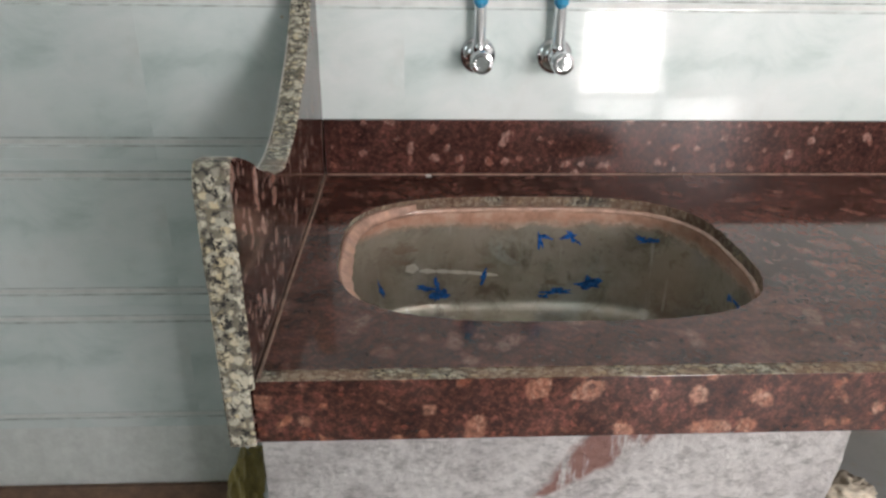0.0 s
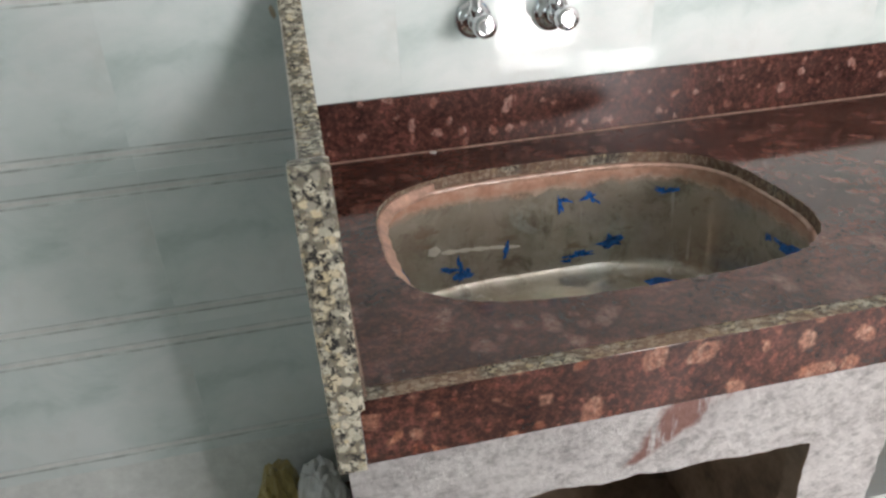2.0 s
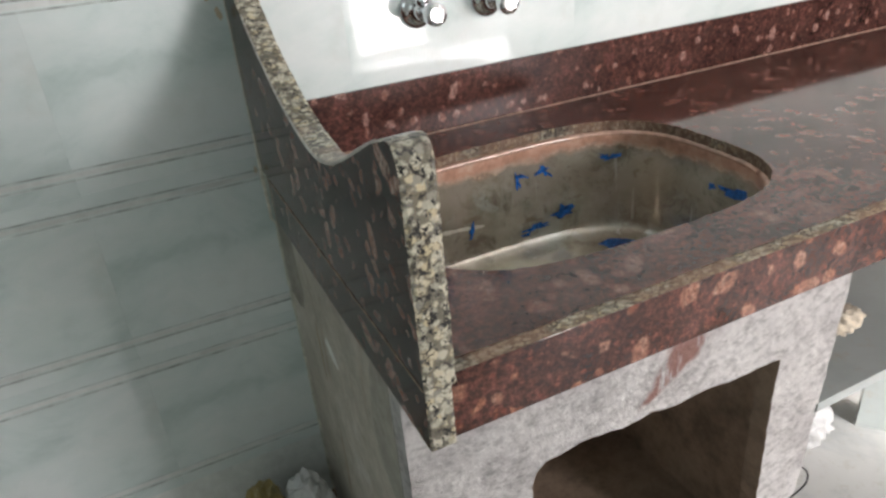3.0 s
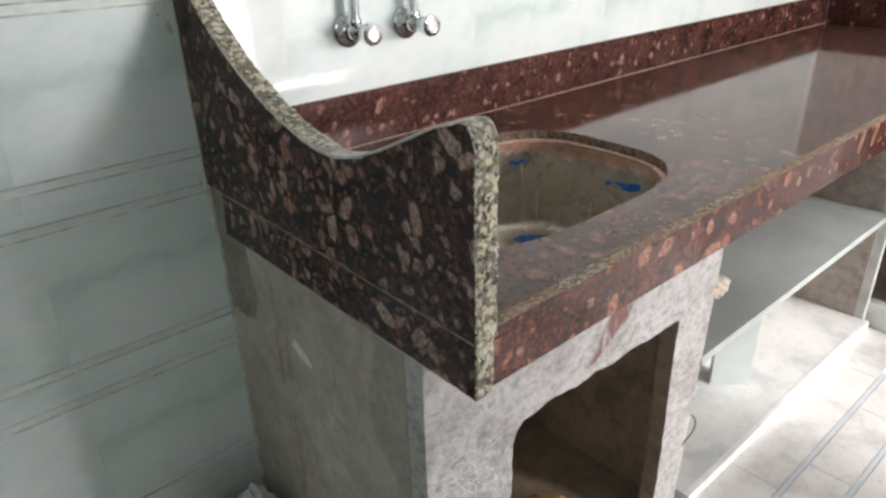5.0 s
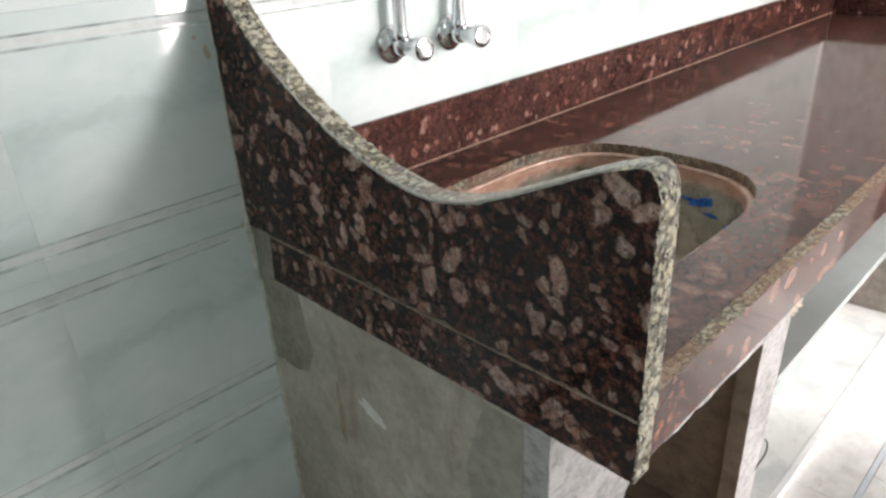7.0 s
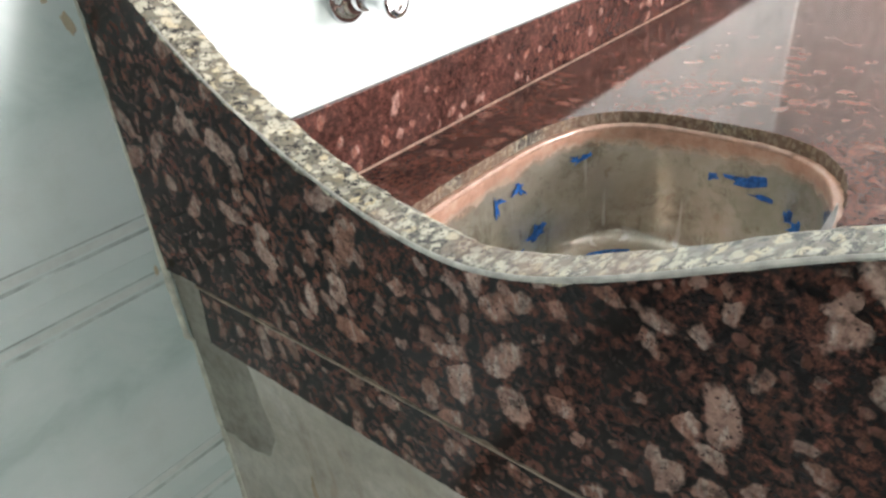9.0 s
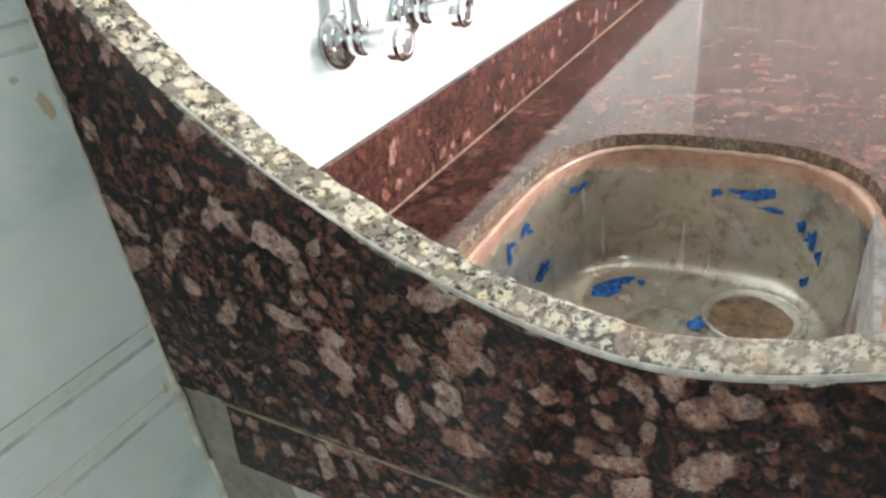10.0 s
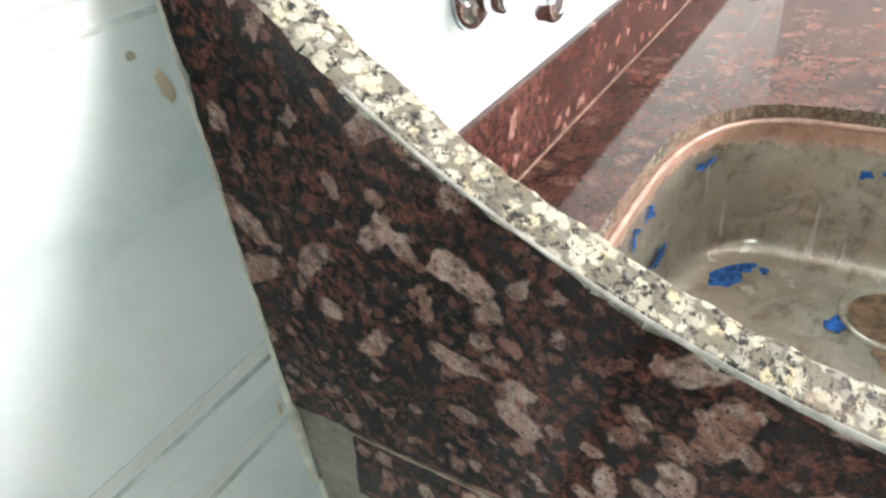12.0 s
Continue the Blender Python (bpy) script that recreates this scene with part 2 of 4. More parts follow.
SAWN, TILE, STEEL = sawn("sawn_granite_edge", 0.0), tile_glaze(), steel()
HONED_EDGE = sawn("honed_granite_edge", 0.08, 0.36, 0.95)
CUT_EDGE = sawn("chipped_brown_cut_edge", 0.30, 0.7, 0.72)
STAINED_EDGE = sawn("stained_sawn_granite_edge", 0.28)
FRONT_PLASTER = plaster("whitewashed_rough_plaster", (0.62, 0.62, 0.61), (0.36, 0.36, 0.37))


def smeared():
    """Rough whitewash with one slanting brush of red slurry."""
    g = Mat("whitewashed_plaster_with_red_slurry")
    a = g.ramp(g.noise(14, 6, 0.7), [(0.32, (0.46, 0.445, 0.44)), (0.5, (0.65, 0.635, 0.62)), (0.72, (0.74, 0.73, 0.715))])
    b = g.ramp(g.noise(60, 5, 0.7, g.mapped((1, 1, 1.6), (0, 30, 0))), [(0.31, 0.58), (0.54, 1.05)])
    base = g.mix(1.0, a, b, "MULTIPLY")
    sep = g.node("ShaderNodeSeparateXYZ", {0: g.warp(0.05, 14)})
    x, z = sep.outputs[0], sep.outputs[2]
    along = g.math("ADD", g.math("MULTIPLY", g.math("SUBTRACT", x, 0.225), 0.72), g.math("MULTIPLY", g.math("SUBTRACT", z, 0.625), 0.69))
    across = g.math("ABSOLUTE", g.math("SUBTRACT", g.math("MULTIPLY", g.math("SUBTRACT", x, 0.225), 0.69), g.math("MULTIPLY", g.math("SUBTRACT", z, 0.625), 0.72)))
    body = g.math("MULTIPLY", g.math("SUBTRACT", g.math("ADD", 0.027, g.math("MULTIPLY", along, 0.20)), across), 120, True)
    ends = g.math("MULTIPLY", g.math("SUBTRACT", 0.105, g.math("ABSOLUTE", along)), 60, True)
    hairs = g.ramp(g.noise(55, 4, 0.6, g.mapped((1, 1, 0.22), (0, 46, 0))), [(0.40, 0.0), (0.52, 0.92)])
    mask = g.math("MULTIPLY", g.math("MULTIPLY", body, ends), hairs)
    g.bump(g.noise(38, 7, 0.78), 1.0, 0.014)
    return g.done(g.mix(mask, base, (0.26, 0.12, 0.095)), 0.85)


SMEARED_PLASTER = smeared()


def streaked():
    """Smooth grey cement with pale wash and brown runs down it."""
    g = Mat("grey_streaked_cement")
    a = g.ramp(g.noise(9, 6, 0.65), [(0.32, (0.33, 0.30, 0.25)), (0.5, (0.42, 0.39, 0.33)), (0.7, (0.53, 0.505, 0.445))])
    runs = g.ramp(g.noise(17, 5, 0.65, g.mapped((1, 1, 0.16), co=g.warp(0.05, 7))), [(0.56, 0.0), (0.68, 0.6)])
    c = g.mix(runs, a, (0.30, 0.21, 0.14))
    wash = g.ramp(g.noise(6, 6, 0.72, g.warp(0.1, 9)), [(0.56, 0.0), (0.66, 0.55)])
    c = g.mix(wash, c, (0.58, 0.57, 0.54))
    fine = g.ramp(g.noise(60, 5, 0.7), [(0.3, 0.8), (0.6, 1.05)])
    g.bump(g.noise(40, 5, 0.65), 0.2, 0.005)
    return g.done(g.mix(1.0, c, fine, "MULTIPLY"), 0.7)


SIDE_PLASTER = streaked()
DARK_PLASTER = plaster("brown_cement_plaster", (0.31, 0.235, 0.175), (0.18, 0.135, 0.10), 0.5, 0.3)
ROOM_PAINT = plaster("pale_wall_paint", (0.80, 0.80, 0.78), (0.74, 0.74, 0.72), 0.4, 0.1)
EAST_PAINT = plaster("grey_wall_paint", (0.73, 0.72, 0.71), (0.67, 0.66, 0.65), 0.4, 0.1)
# Green chosen to tint the light bounced off these unseen walls.
WEST_PAINT = plaster("pale_green_wall_paint", (0.66, 0.71, 0.69), (0.60, 0.65, 0.63), 0.4, 0.1)
PINK_PLASTER = plaster("pinkish_cement_plaster", (0.46, 0.40, 0.36), (0.32, 0.27, 0.24), 0.5, 0.2)
GROOVE = plain("dark_tile_groove", (0.56, 0.62, 0.60), 0.2, 0, 0.5, 25)
GROUT = plain("tile_grout", (0.68, 0.71, 0.69), 0.85)
CHROME = plain("chrome", (0.72, 0.73, 0.75), 0.07, 1.0, 0.05)
ARRIS = plain("ground_granite_arris", (0.45, 0.44, 0.40), 0.30, 0, 0.5, 90)
BLUE_CAP = plain("blue_plastic", (0.05, 0.38, 0.66), 0.4)
BLUE_FILM = plain("blue_protective_film", (0.025, 0.155, 0.54), 0.22, 0, 0.85, 110)
PUTTY = plain("terracotta_putty", (0.60, 0.37, 0.28), 0.42, 0, 0.5, 38)
MORTAR = plain("rusty_joint_mortar", (0.36, 0.24, 0.18), 0.7, 0, 0.6, 60)
PALE_FILM = plain("pale_film", (0.62, 0.60, 0.53), 0.12, 0, 0.2, 40)
SEALANT = plain("glossy_salmon_sealant", (0.62, 0.40, 0.31), 0.12, 0, 0.4, 45, Specular_IOR_Level=0.9)
CAULK = plain("cream_cement_grout", (0.58, 0.58, 0.49), 0.7, 0, 0.45, 45)
RESIN = plain("tan_resin", (0.27, 0.21, 0.155), 0.5, 0, 0.7, 70)
MARBLE = marble("white_marble_slab", (0.67, 0.67, 0.655), (0.50, 0.52, 0.52), 0.3)
WHITE_LIP = marble("white_stone_lip", (0.82, 0.82, 0.81), (0.72, 0.73, 0.73), 0.3)
FLOOR_MARBLE = marble("worn_white_marble_floor", (0.66, 0.65, 0.635), (0.50, 0.49, 0.47), 0.34, 0.85)
BLUE_STRIP = marble("blue_grey_inlay", (0.52, 0.565, 0.605), (0.46, 0.51, 0.55), 0.4)
SHELF_STONE = marble("grey_green_shelf_stone", (0.44, 0.48, 0.47), (0.40, 0.44, 0.43), 0.22)
BROWN_STONE = plain("brown_base_strip", (0.20, 0.12, 0.08), 0.5, 0, 0.4)
DRAIN_DIRT = plain("rust_brown_grime", (0.27, 0.18, 0.11), 0.3, 0, 0.85, 48)

# ---- mesh helpers ----


def link(bm, name, mats, parent=None, label=""):
    me = bpy.data.meshes.new(name)
    bmesh.ops.recalc_face_normals(bm, faces=bm.faces[:])
    bm.to_mesh(me)
    bm.free()
    for m in mats if isinstance(mats, (list, tuple)) else [mats]:
        me.materials.append(m)
    ob = new(name, me)
    ob.parent = parent
    if label:
        tagged(ob, label)
    return ob


def part(name, bm, material, parent, label=""):
    return link(bm, name, material, parent, label)


def thing(name, label, category, group="", kind="", at=(0, 0, 0)):
    ob = new(name)
    ob.location = at
    return tagged(ob, label, category, group, kind)


def box(x0, x1, y0, y1, z0, z1, bm=None):
    bm = bm or bmesh.new()
    v = [bm.verts.new((x, y, z)) for z in (z0, z1) for y in (y0, y1) for x in (x0, x1)]
    for f in ((0, 1, 3, 2), (4, 6, 7, 5), (0, 4, 5, 1), (2, 3, 7, 6), (0, 2, 6, 4), (1, 5, 7, 3)):
        bm.faces.new([v[i] for i in f])
    return bm


def bevelled(ob, width, segments=2, smooth=True):
    m = ob.modifiers.new("bevel", "BEVEL")
    m.width, m.segments, m.limit_method, m.angle_limit = width, segments, "ANGLE", radians(35)
    return ob


def smooth(ob):
    for p in ob.data.polygons:
        p.use_smooth = True
    return ob


def lathe(profile, n=32, axis="z"):
    """Turns (radius, height) points round an axis; ends on the axis are closed."""
    bm = bmesh.new()
    rings = []
    for r, h in profile:
        rings.append([bm.verts.new((r * math.cos(a), r * math.sin(a), h)) for a in (math.tau * i / n for i in range(n))])
    for a, b in zip(rings, rings[1:]):
        for i in range(n):
            bm.faces.new((a[i], a[(i + 1) % n], b[(i + 1) % n], b[i]))
    bm.faces.new(rings[0][::-1])
    bm.faces.new(rings[-1])
    if axis == "y":
        bmesh.ops.rotate(bm, verts=bm.verts[:], cent=(0, 0, 0), matrix=Matrix.Rotation(radians(90), 3, "X"))
    return bm


def oval(cx, cy, a, b, n=3.2, count=64):
    """A superellipse as a closed list of points."""
    out = []
    for i in range(count):
        u = math.tau * i / count
        c, t = math.cos(u), math.sin(u)
        r = (abs(c) ** n + abs(t) ** n) ** (-1 / n)
        out.append((cx + a * r * c, cy + b * r * t))
    return out


def slab_with_hole(outer, hole, z0, z1):
    """A flat slab; faces across its thickness take the second material."""
    bm = bmesh.new()
    loops = {}
    for z in (z0, z1):
        edges, made = [], []
        for ring in (outer, hole):
            if not ring:
                continue
            vs = [bm.verts.new((x, y, z)) for x, y in ring]
            edges += [bm.edges.new((vs[i], vs[(i + 1) % len(vs)])) for i in range(len(vs))]
            made.append(vs)
        loops[z] = made
        bmesh.ops.triangle_fill(bm, use_beauty=True, edges=edges)
    for a, b in zip(loops[z0], loops[z1]):
        for i in range(len(a)):
            j = (i + 1) % len(a)
            f = bm.faces.new((a[i], a[j], b[j], b[i]))
            f.material_index = 1
    return bm


def bezier(p0, p1, p2, p3, n):
    return [tuple((1 - t) ** 3 * a + 3 * t * (1 - t) ** 2 * b + 3 * t * t * (1 - t) * c + t ** 3 * d for a, b, c, d in zip(p0, p1, p2, p3)) for t in (i / n for i in range(n + 1))]


# ---- setting ----
WALL_Y, CEIL = 1.212, 2.75
X0, X1, Y0 = -1.92, 2.29, -3.1
ZC = 0.810          # top of the counter
YF = 0.569          # front of the counter
XP = -0.187         # outer face of the side panel


def structure(name, bm, mat, label, category):
    return tagged(link(bm, name, mat), label, category, kind="structure")


floor = structure("floor", box(X0 - 0.2, X1 + 0.2, Y0 - 0.2, WALL_Y + 0.2, -0.12, -0.012), GROUT, "worn white marble slab floor with grey joints", "floor")
structure("ceiling", box(X0 - 0.2, X1 + 0.2, Y0 - 0.2, WALL_Y + 0.2, CEIL, CEIL + 0.12), ROOM_PAINT, "plain white painted ceiling", "ceiling")
wall_north = structure("wall_north", box(X0, X1 - 0.0005, WALL_Y + 0.0025, WALL_Y + 0.15, -0.012, CEIL), GROUT, "wall clad in glazed white tiles with grooved bands", "wall")
# Made-up opening in the east wall, sized for the side fill lamp.
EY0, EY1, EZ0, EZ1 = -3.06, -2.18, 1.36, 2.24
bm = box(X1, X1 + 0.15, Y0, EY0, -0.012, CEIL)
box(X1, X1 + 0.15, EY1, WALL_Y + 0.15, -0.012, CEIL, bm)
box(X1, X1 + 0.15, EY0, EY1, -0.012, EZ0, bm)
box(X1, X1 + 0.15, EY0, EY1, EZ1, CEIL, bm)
structure("wall_east", bm, EAST_PAINT, "grey painted side wall with a square opening added for fill light", "wall")
# Hole added for the west fill lamp; this wall is out of view.
WY0, WY1, WZ0, WZ1 = -1.02, -0.28, 1.58, 2.32
bm = box(X0 - 0.15, X0, Y0, WY0, -0.012, CEIL)
box(X0 - 0.15, X0, WY1, WALL_Y + 0.15, -0.012, CEIL, bm)
box(X0 - 0.15, X0, WY0, WY1, -0.012, WZ0, bm)
box(X0 - 0.15, X0, WY0, WY1, WZ1, CEIL, bm)
structure("wall_west", bm, WEST_PAINT, "pale green painted side wall with a small opening added for fill light", "wall")
# Added wall, out of view, keeps door light off the left-hand tiles.
structure("wall_light_block", box(X0, 0.80, -1.32, -1.20, -0.011, CEIL - 0.0005), WEST_PAINT, "pale green unseen wall added to block door light from the left tiles", "wall")
DX0, DX1, DZ1 = 1.38, 2.04, 2.04
bm = box(X0, DX0, Y0 - 0.15, Y0, -0.012, CEIL)
box(DX1, X1, Y0 - 0.15, Y0, -0.012, CEIL, bm)
box(DX0, DX1, Y0 - 0.15, Y0, DZ1, CEIL, bm)
structure("wall_south", bm, ROOM_PAINT, "pale painted wall with a bright narrow doorway", "wall")
structure("baseboard", box(X0, XP + 0.018, WALL_Y - 0.012, WALL_Y - 0.0005, -0.011, 0.07), BROWN_STONE, "brown stone strip along the foot of the tiled wall", "baseboard")

# ---- counter ----
chips = random.Random(12)
CUT = [(x + chips.gauss(0, 0.0007), y + chips.gauss(0, 0.0007)) for x, y in oval(0.188, 0.882, 0.287, 0.205, 3.2, 200)]
outer = [(XP + 0.033, YF + 0.018), (1.68, YF + 0.018), (1.68, 0.28), (X1 - 0.001, 0.28), (X1 - 0.001, WALL_Y - 0.001), (XP + 0.033, WALL_Y - 0.001)]
counter = thing("kitchen_counter", "long polished red-brown granite counter top with sink cutout", "counter")
bevelled(part("worktop", slab_with_hole(outer, CUT, ZC - 0.018, ZC), [HAZED_TOP_GRANITE, CUT_EDGE], counter), 0.0006)


def fascia(x0, x1, y0, y1):
    bm = box(x0, x1, y0, y1, ZC - 0.078, ZC - 0.001)
    for f in bm.faces:
        f.material_index = 1 if abs(f.calc_center_median().z - ZC) < 0.01 else 0
    return bm


bevelled(part("front_strip", fascia(XP + 0.0278, 1.68, YF, YF + 0.0175), [LIT_FRONT_GRANITE, STAINED_EDGE], counter, "granite front strip with a sawn cream top edge"), 0.0008)
bevelled(part("front_strip", fascia(1.662, 1.6795, 0.28, YF - 0.0005), [LIT_FRONT_GRANITE, SAWN], counter), 0.0015)
part("joint", box(XP + 0.0335, XP + 0.036, YF + 0.004, 1.198, ZC, ZC + 0.003), MORTAR, counter, "rusty mortar line")

skirt = thing("granite_upstand", "polished red granite upstand along the tiled wall", "upstand")
bevelled(part("strip", box(XP + 0.0335, X1 - 0.02, 1.203, WALL_Y - 0.0005, ZC + 0.001, ZC + 0.102), LIT_UPSTAND_GRANITE, skirt), 0.0012)
part("joint", box(XP + 0.034, X1 - 0.022, 1.2000, 1.2025, ZC, ZC + 0.0022), MORTAR, skirt, "rusty mortar line")
skirt = thing("granite_upstand", "dark red granite upstand along the side wall", "upstand")
bevelled(part("strip", box(X1 - 0.0195, X1 - 0.001, 0.28, 1.2025, ZC + 0.001, ZC + 0.102), LIT_UPSTAND_GRANITE, skirt), 0.0012)

# curved side panel
panel = thing("granite_side_panel", "curved polished granite end panel with cream sawn edges", "side panel")
TOP = bezier((WALL_Y - 0.001, 1.205), (1.15, 1.062), (0.93, 0.955), (0.82, 0.954), 26) + bezier((0.82, 0.954), (0.745, 0.954), (0.66, 1.014), (0.594, 1.035), 16)[1:]
HORN = bezier((0.594, 1.035), (0.574, 1.042), (0.5625, 1.037), (0.5610, 1.014), 8)[1:]


def prism(points, x0, x1, seed, chip=0.0022, bite=0.0):
    """A slab from an outline in y and z, its long edges chipped along both faces."""
    rnd = random.Random(seed)
    fine = []
    for (ya, za), (yb, zb) in zip(points, points[1:] + points[:1]):
        n = max(1, int(math.hypot(yb - ya, zb - za) / 0.006))
        fine += [(ya + (yb - ya) * k / n, za + (zb - za) * k / n) for k in range(n)]
    n = len(fine)
    area2 = sum(fine[i][0] * fine[(i + 1) % n][1] - fine[(i + 1) % n][0] * fine[i][1] for i in range(n))
    side = 1 if area2 > 0 else -1
    inward = []
    for i in range(n):
        dy, dz = fine[(i + 1) % n][0] - fine[i - 1][0], fine[(i + 1) % n][1] - fine[i - 1][1]
        k = math.hypot(dy, dz) or 1.0
        inward.append((-dz / k * side, dy / k * side))
    bm = bmesh.new()
    rings = []
    for x, deep in ((x0, 1), (x0 + 0.0018 + bite * 0.8, 0), (x1 - 0.0018 - bite * 0.8, 0), (x1, 1)):
        ring = []
        lost = [rnd.random() for _ in range(n)]
        lost = [max(0.0, (lost[i - 1] + 1.4 * lost[i] + lost[(i + 1) % n]) / 3.4 - 0.48) * bite * 2.4 for i in range(n)]
        for (y, z), (ny, nz), cut in zip(fine, inward, lost):
            d = deep * (0.0009 + (chip - 0.0009) * rnd.random() ** 2.5 + cut) if deep else 0.0004 * rnd.random()
            ring.append(bm.verts.new((x, y + ny * d, z + nz * d)))
        rings.append(ring)
    bm.faces.new(rings[0])
    bm.faces.new(rings[-1])
    for a, b in zip(rings, rings[1:]):
        for i in range(n):
            j = (i + 1) % n
            f = bm.faces.new((a[i], a[j], b[j], b[i]))
            f.material_index = 2 if fine[i][0] < 0.90 and fine[i][1] > 0.94 and abs(inward[i][1]) > 0.5 else 1
    return bm


part("panel", prism(TOP + HORN + [(0.5600, 0.8048), (WALL_Y - 0.001, 0.8118)], XP, XP + 0.0325, 3, 0.0032, 0.0028), [SHADED_GRANITE, SAWN, HONED_EDGE], panel)


STRIP_END = 1.157


def chamfer():
    """The ground arris along the outer top edge of the panel."""
    bm = bmesh.new()
    rows = []
    for (y0, z0), (y1, z1) in zip(TOP[9:], TOP[10:]):
        n = Vector((z1 - z0, y0 - y1)).normalized()
        if n.y < 0:
            n = -n
        w = 0.0004 + 0.0023 * min(1.0, max(0.0, (1.02 - y0) * 6), max(0.0, (y0 - 0.57) * 12))
        rows.append([bm.verts.new(p) for p in ((XP - 0.0003, y0 - n.x * w, z0 - n.y * w), (XP - 0.0003, y0 - n.x * w * 0.35, z0 - n.y * w * 0.35), (XP + 0.0008, y0 + n.x * 0.0004, z0 + n.y * 0.0004), (XP + 0.0016, y0 + n.x * 0.0004, z0 + n.y * 0.0004), (XP + 0.003, y0 - n.x * 0.005, z0 - n.y * 0.005))])
    for a, b in zip(rows, rows[1:]):
        for k in range(5):
            bm.faces.new((a[k], b[k], b[(k + 1) % 5], a[(k + 1) % 5]))
    bm.faces.new(rows[0])
    bm.faces.new(rows[-1])
    return bm


part("ground_arris", chamfer(), ARRIS, panel, "pale ground arris")
part("lower_strip", prism([(0.5605, 0.8043), (0.5610, 0.733), (STRIP_END + 0.006, 0.735), (STRIP_END - 0.004, 0.8107)], XP, XP + 0.0272, 4), [SHADED_GRANITE, SAWN], panel, "narrow granite strip under the panel")


def smeared_joint():
    """A thin uneven line of resin pressed out between panel and strip."""
    rnd = random.Random(8)
    bm = bmesh.new()
    rows = []
    for i in range(61):
        y = 0.5645 + (STRIP_END - 0.5655) * i / 60
        z, up, down, out = 0.8045 + 0.0105 * (y - 0.556), 0.0005 + 0.0014 * rnd.random(), 0.0005 + 0.0008 * rnd.random(), 0.0006 + 0.0006 * rnd.random()
        rows.append([bm.verts.new(p) for p in ((XP + 0.004, y, z - down), (XP - out, y, z - down), (XP - out, y, z + up), (XP + 0.004, y, z + up))])
    for a, b in zip(rows, rows[1:]):
        for k in range(4):
            bm.faces.new((a[k], b[k], b[(k + 1) % 4], a[(k + 1) % 4]))
    bm.faces.new(rows[0])
    bm.faces.new(rows[-1])
    return bm


part("resin_joint", smeared_joint(), RESIN, panel, "tan resin line")


def caulk_line():
    """A thin uneven bead of cement grout where panel and plinth meet the tiles, thicker below the panel."""
    rnd = random.Random(21)
    bm = bmesh.new()
    rows = []
    for i in range(121):
        z = 0.02 + 1.14 * i / 120
        r = 0.0012 + 0.0006 * rnd.random() + (0.0016 + 0.0016 * rnd.random()) * min(1.0, max(0.0, (0.885 - z) * 14))
        x = XP + (0.0066 if z < 0.72 else 0.0)
        rows.append([bm.verts.new((x + dx * r, WALL_Y - 0.0004 + dy * r, z)) for dx, dy in ((0.4, 0.0), (-1.0, 0.0), (-0.75, -0.6), (-0.3, -0.95), (0.4, -1.1))])
    for a, b in zip(rows, rows[1:]):
        for k in range(5):
            bm.faces.new((a[k], b[k], b[(k + 1) % 5], a[(k + 1) % 5]))
    bm.faces.new(rows[0])
    bm.faces.new(rows[-1])
    return bm


part("grout_line", caulk_line(), CAULK, panel, "cream cement grout line")

# ---- masonry base under the sink ----
YB = 0.660
base = thing("masonry_base", "whitewashed plastered masonry base under the sink end", "counter base")


def plaster_front():
    """Front wall with an uneven arched opening."""
    x0, x1, top, t = -0.181, 0.555, ZC - 0.0195, 0.034
    ring = [(x0, 0.0), (x0, top), (x1, top), (x1 + 0.002, 0.62), (x1 - 0.003, 0.5), (x1 - 0.012, 0.3), (x1 - 0.03, 0.0), (0.425, 0.0)]
    ring += [(0.43 + 0.004 * math.sin(9 * z), z) for z in (0.1, 0.2, 0.3, 0.4, 0.48)]
    ring += [(0.428 - 0.40 * u, 0.527 + 0.012 * u + 0.004 * math.sin(23 * u)) for u in (0, 0.12, 0.25, 0.38, 0.5, 0.62, 0.75, 0.88, 0.96)]
    ring += [(0.006, 0.536), (-0.010, 0.522), (-0.017, 0.50), (-0.018, 0.3), (-0.018, 0.0)]
    rnd = random.Random(5)
    fine = []
    for (xa, za), (xb, zb) in zip(ring, ring[1:] + ring[:1]):
        steps = max(1, int(math.hypot(xb - xa, zb - za) / 0.014)) if min(za, zb) > -0.01 and max(za, zb) < top - 0.01 else 1
        for k in range(steps):
            j = 0.0022 if k else 0.0
            fine.append((xa + (xb - xa) * k / steps + rnd.uniform(-j, j), max(0.0, za + (zb - za) * k / steps + rnd.uniform(-j, j))))
    ring = fine
    bm = bmesh.new()
    rings = [[bm.verts.new((x, y, z)) for x, z in ring] for y in (YB, YB + t)]
    for r in rings:
        e = [bm.edges.get((r[i], r[(i + 1) % len(r)])) or bm.edges.new((r[i], r[(i + 1) % len(r)])) for i in range(len(r))]
        bmesh.ops.triangle_fill(bm, use_beauty=True, edges=e)
    for i in range(len(ring)):
        j = (i + 1) % len(ring)
        f = bm.faces.new((rings[0][i], rings[0][j], rings[1][j], rings[1][i]))
        f.material_index = 1 if -0.1 < ring[i][0] < 0.46 and ring[i][1] < 0.6 else 0
    return bm


bevelled(part("front_wall", plaster_front(), [SMEARED_PLASTER, DARK_PLASTER], base), 0.003)
part("side_wall", box(-0.1805, -0.115, YB + 0.0345, WALL_Y - 0.0005, 0, ZC - 0.0195), SIDE_PLASTER, base, "grey stained cement side")
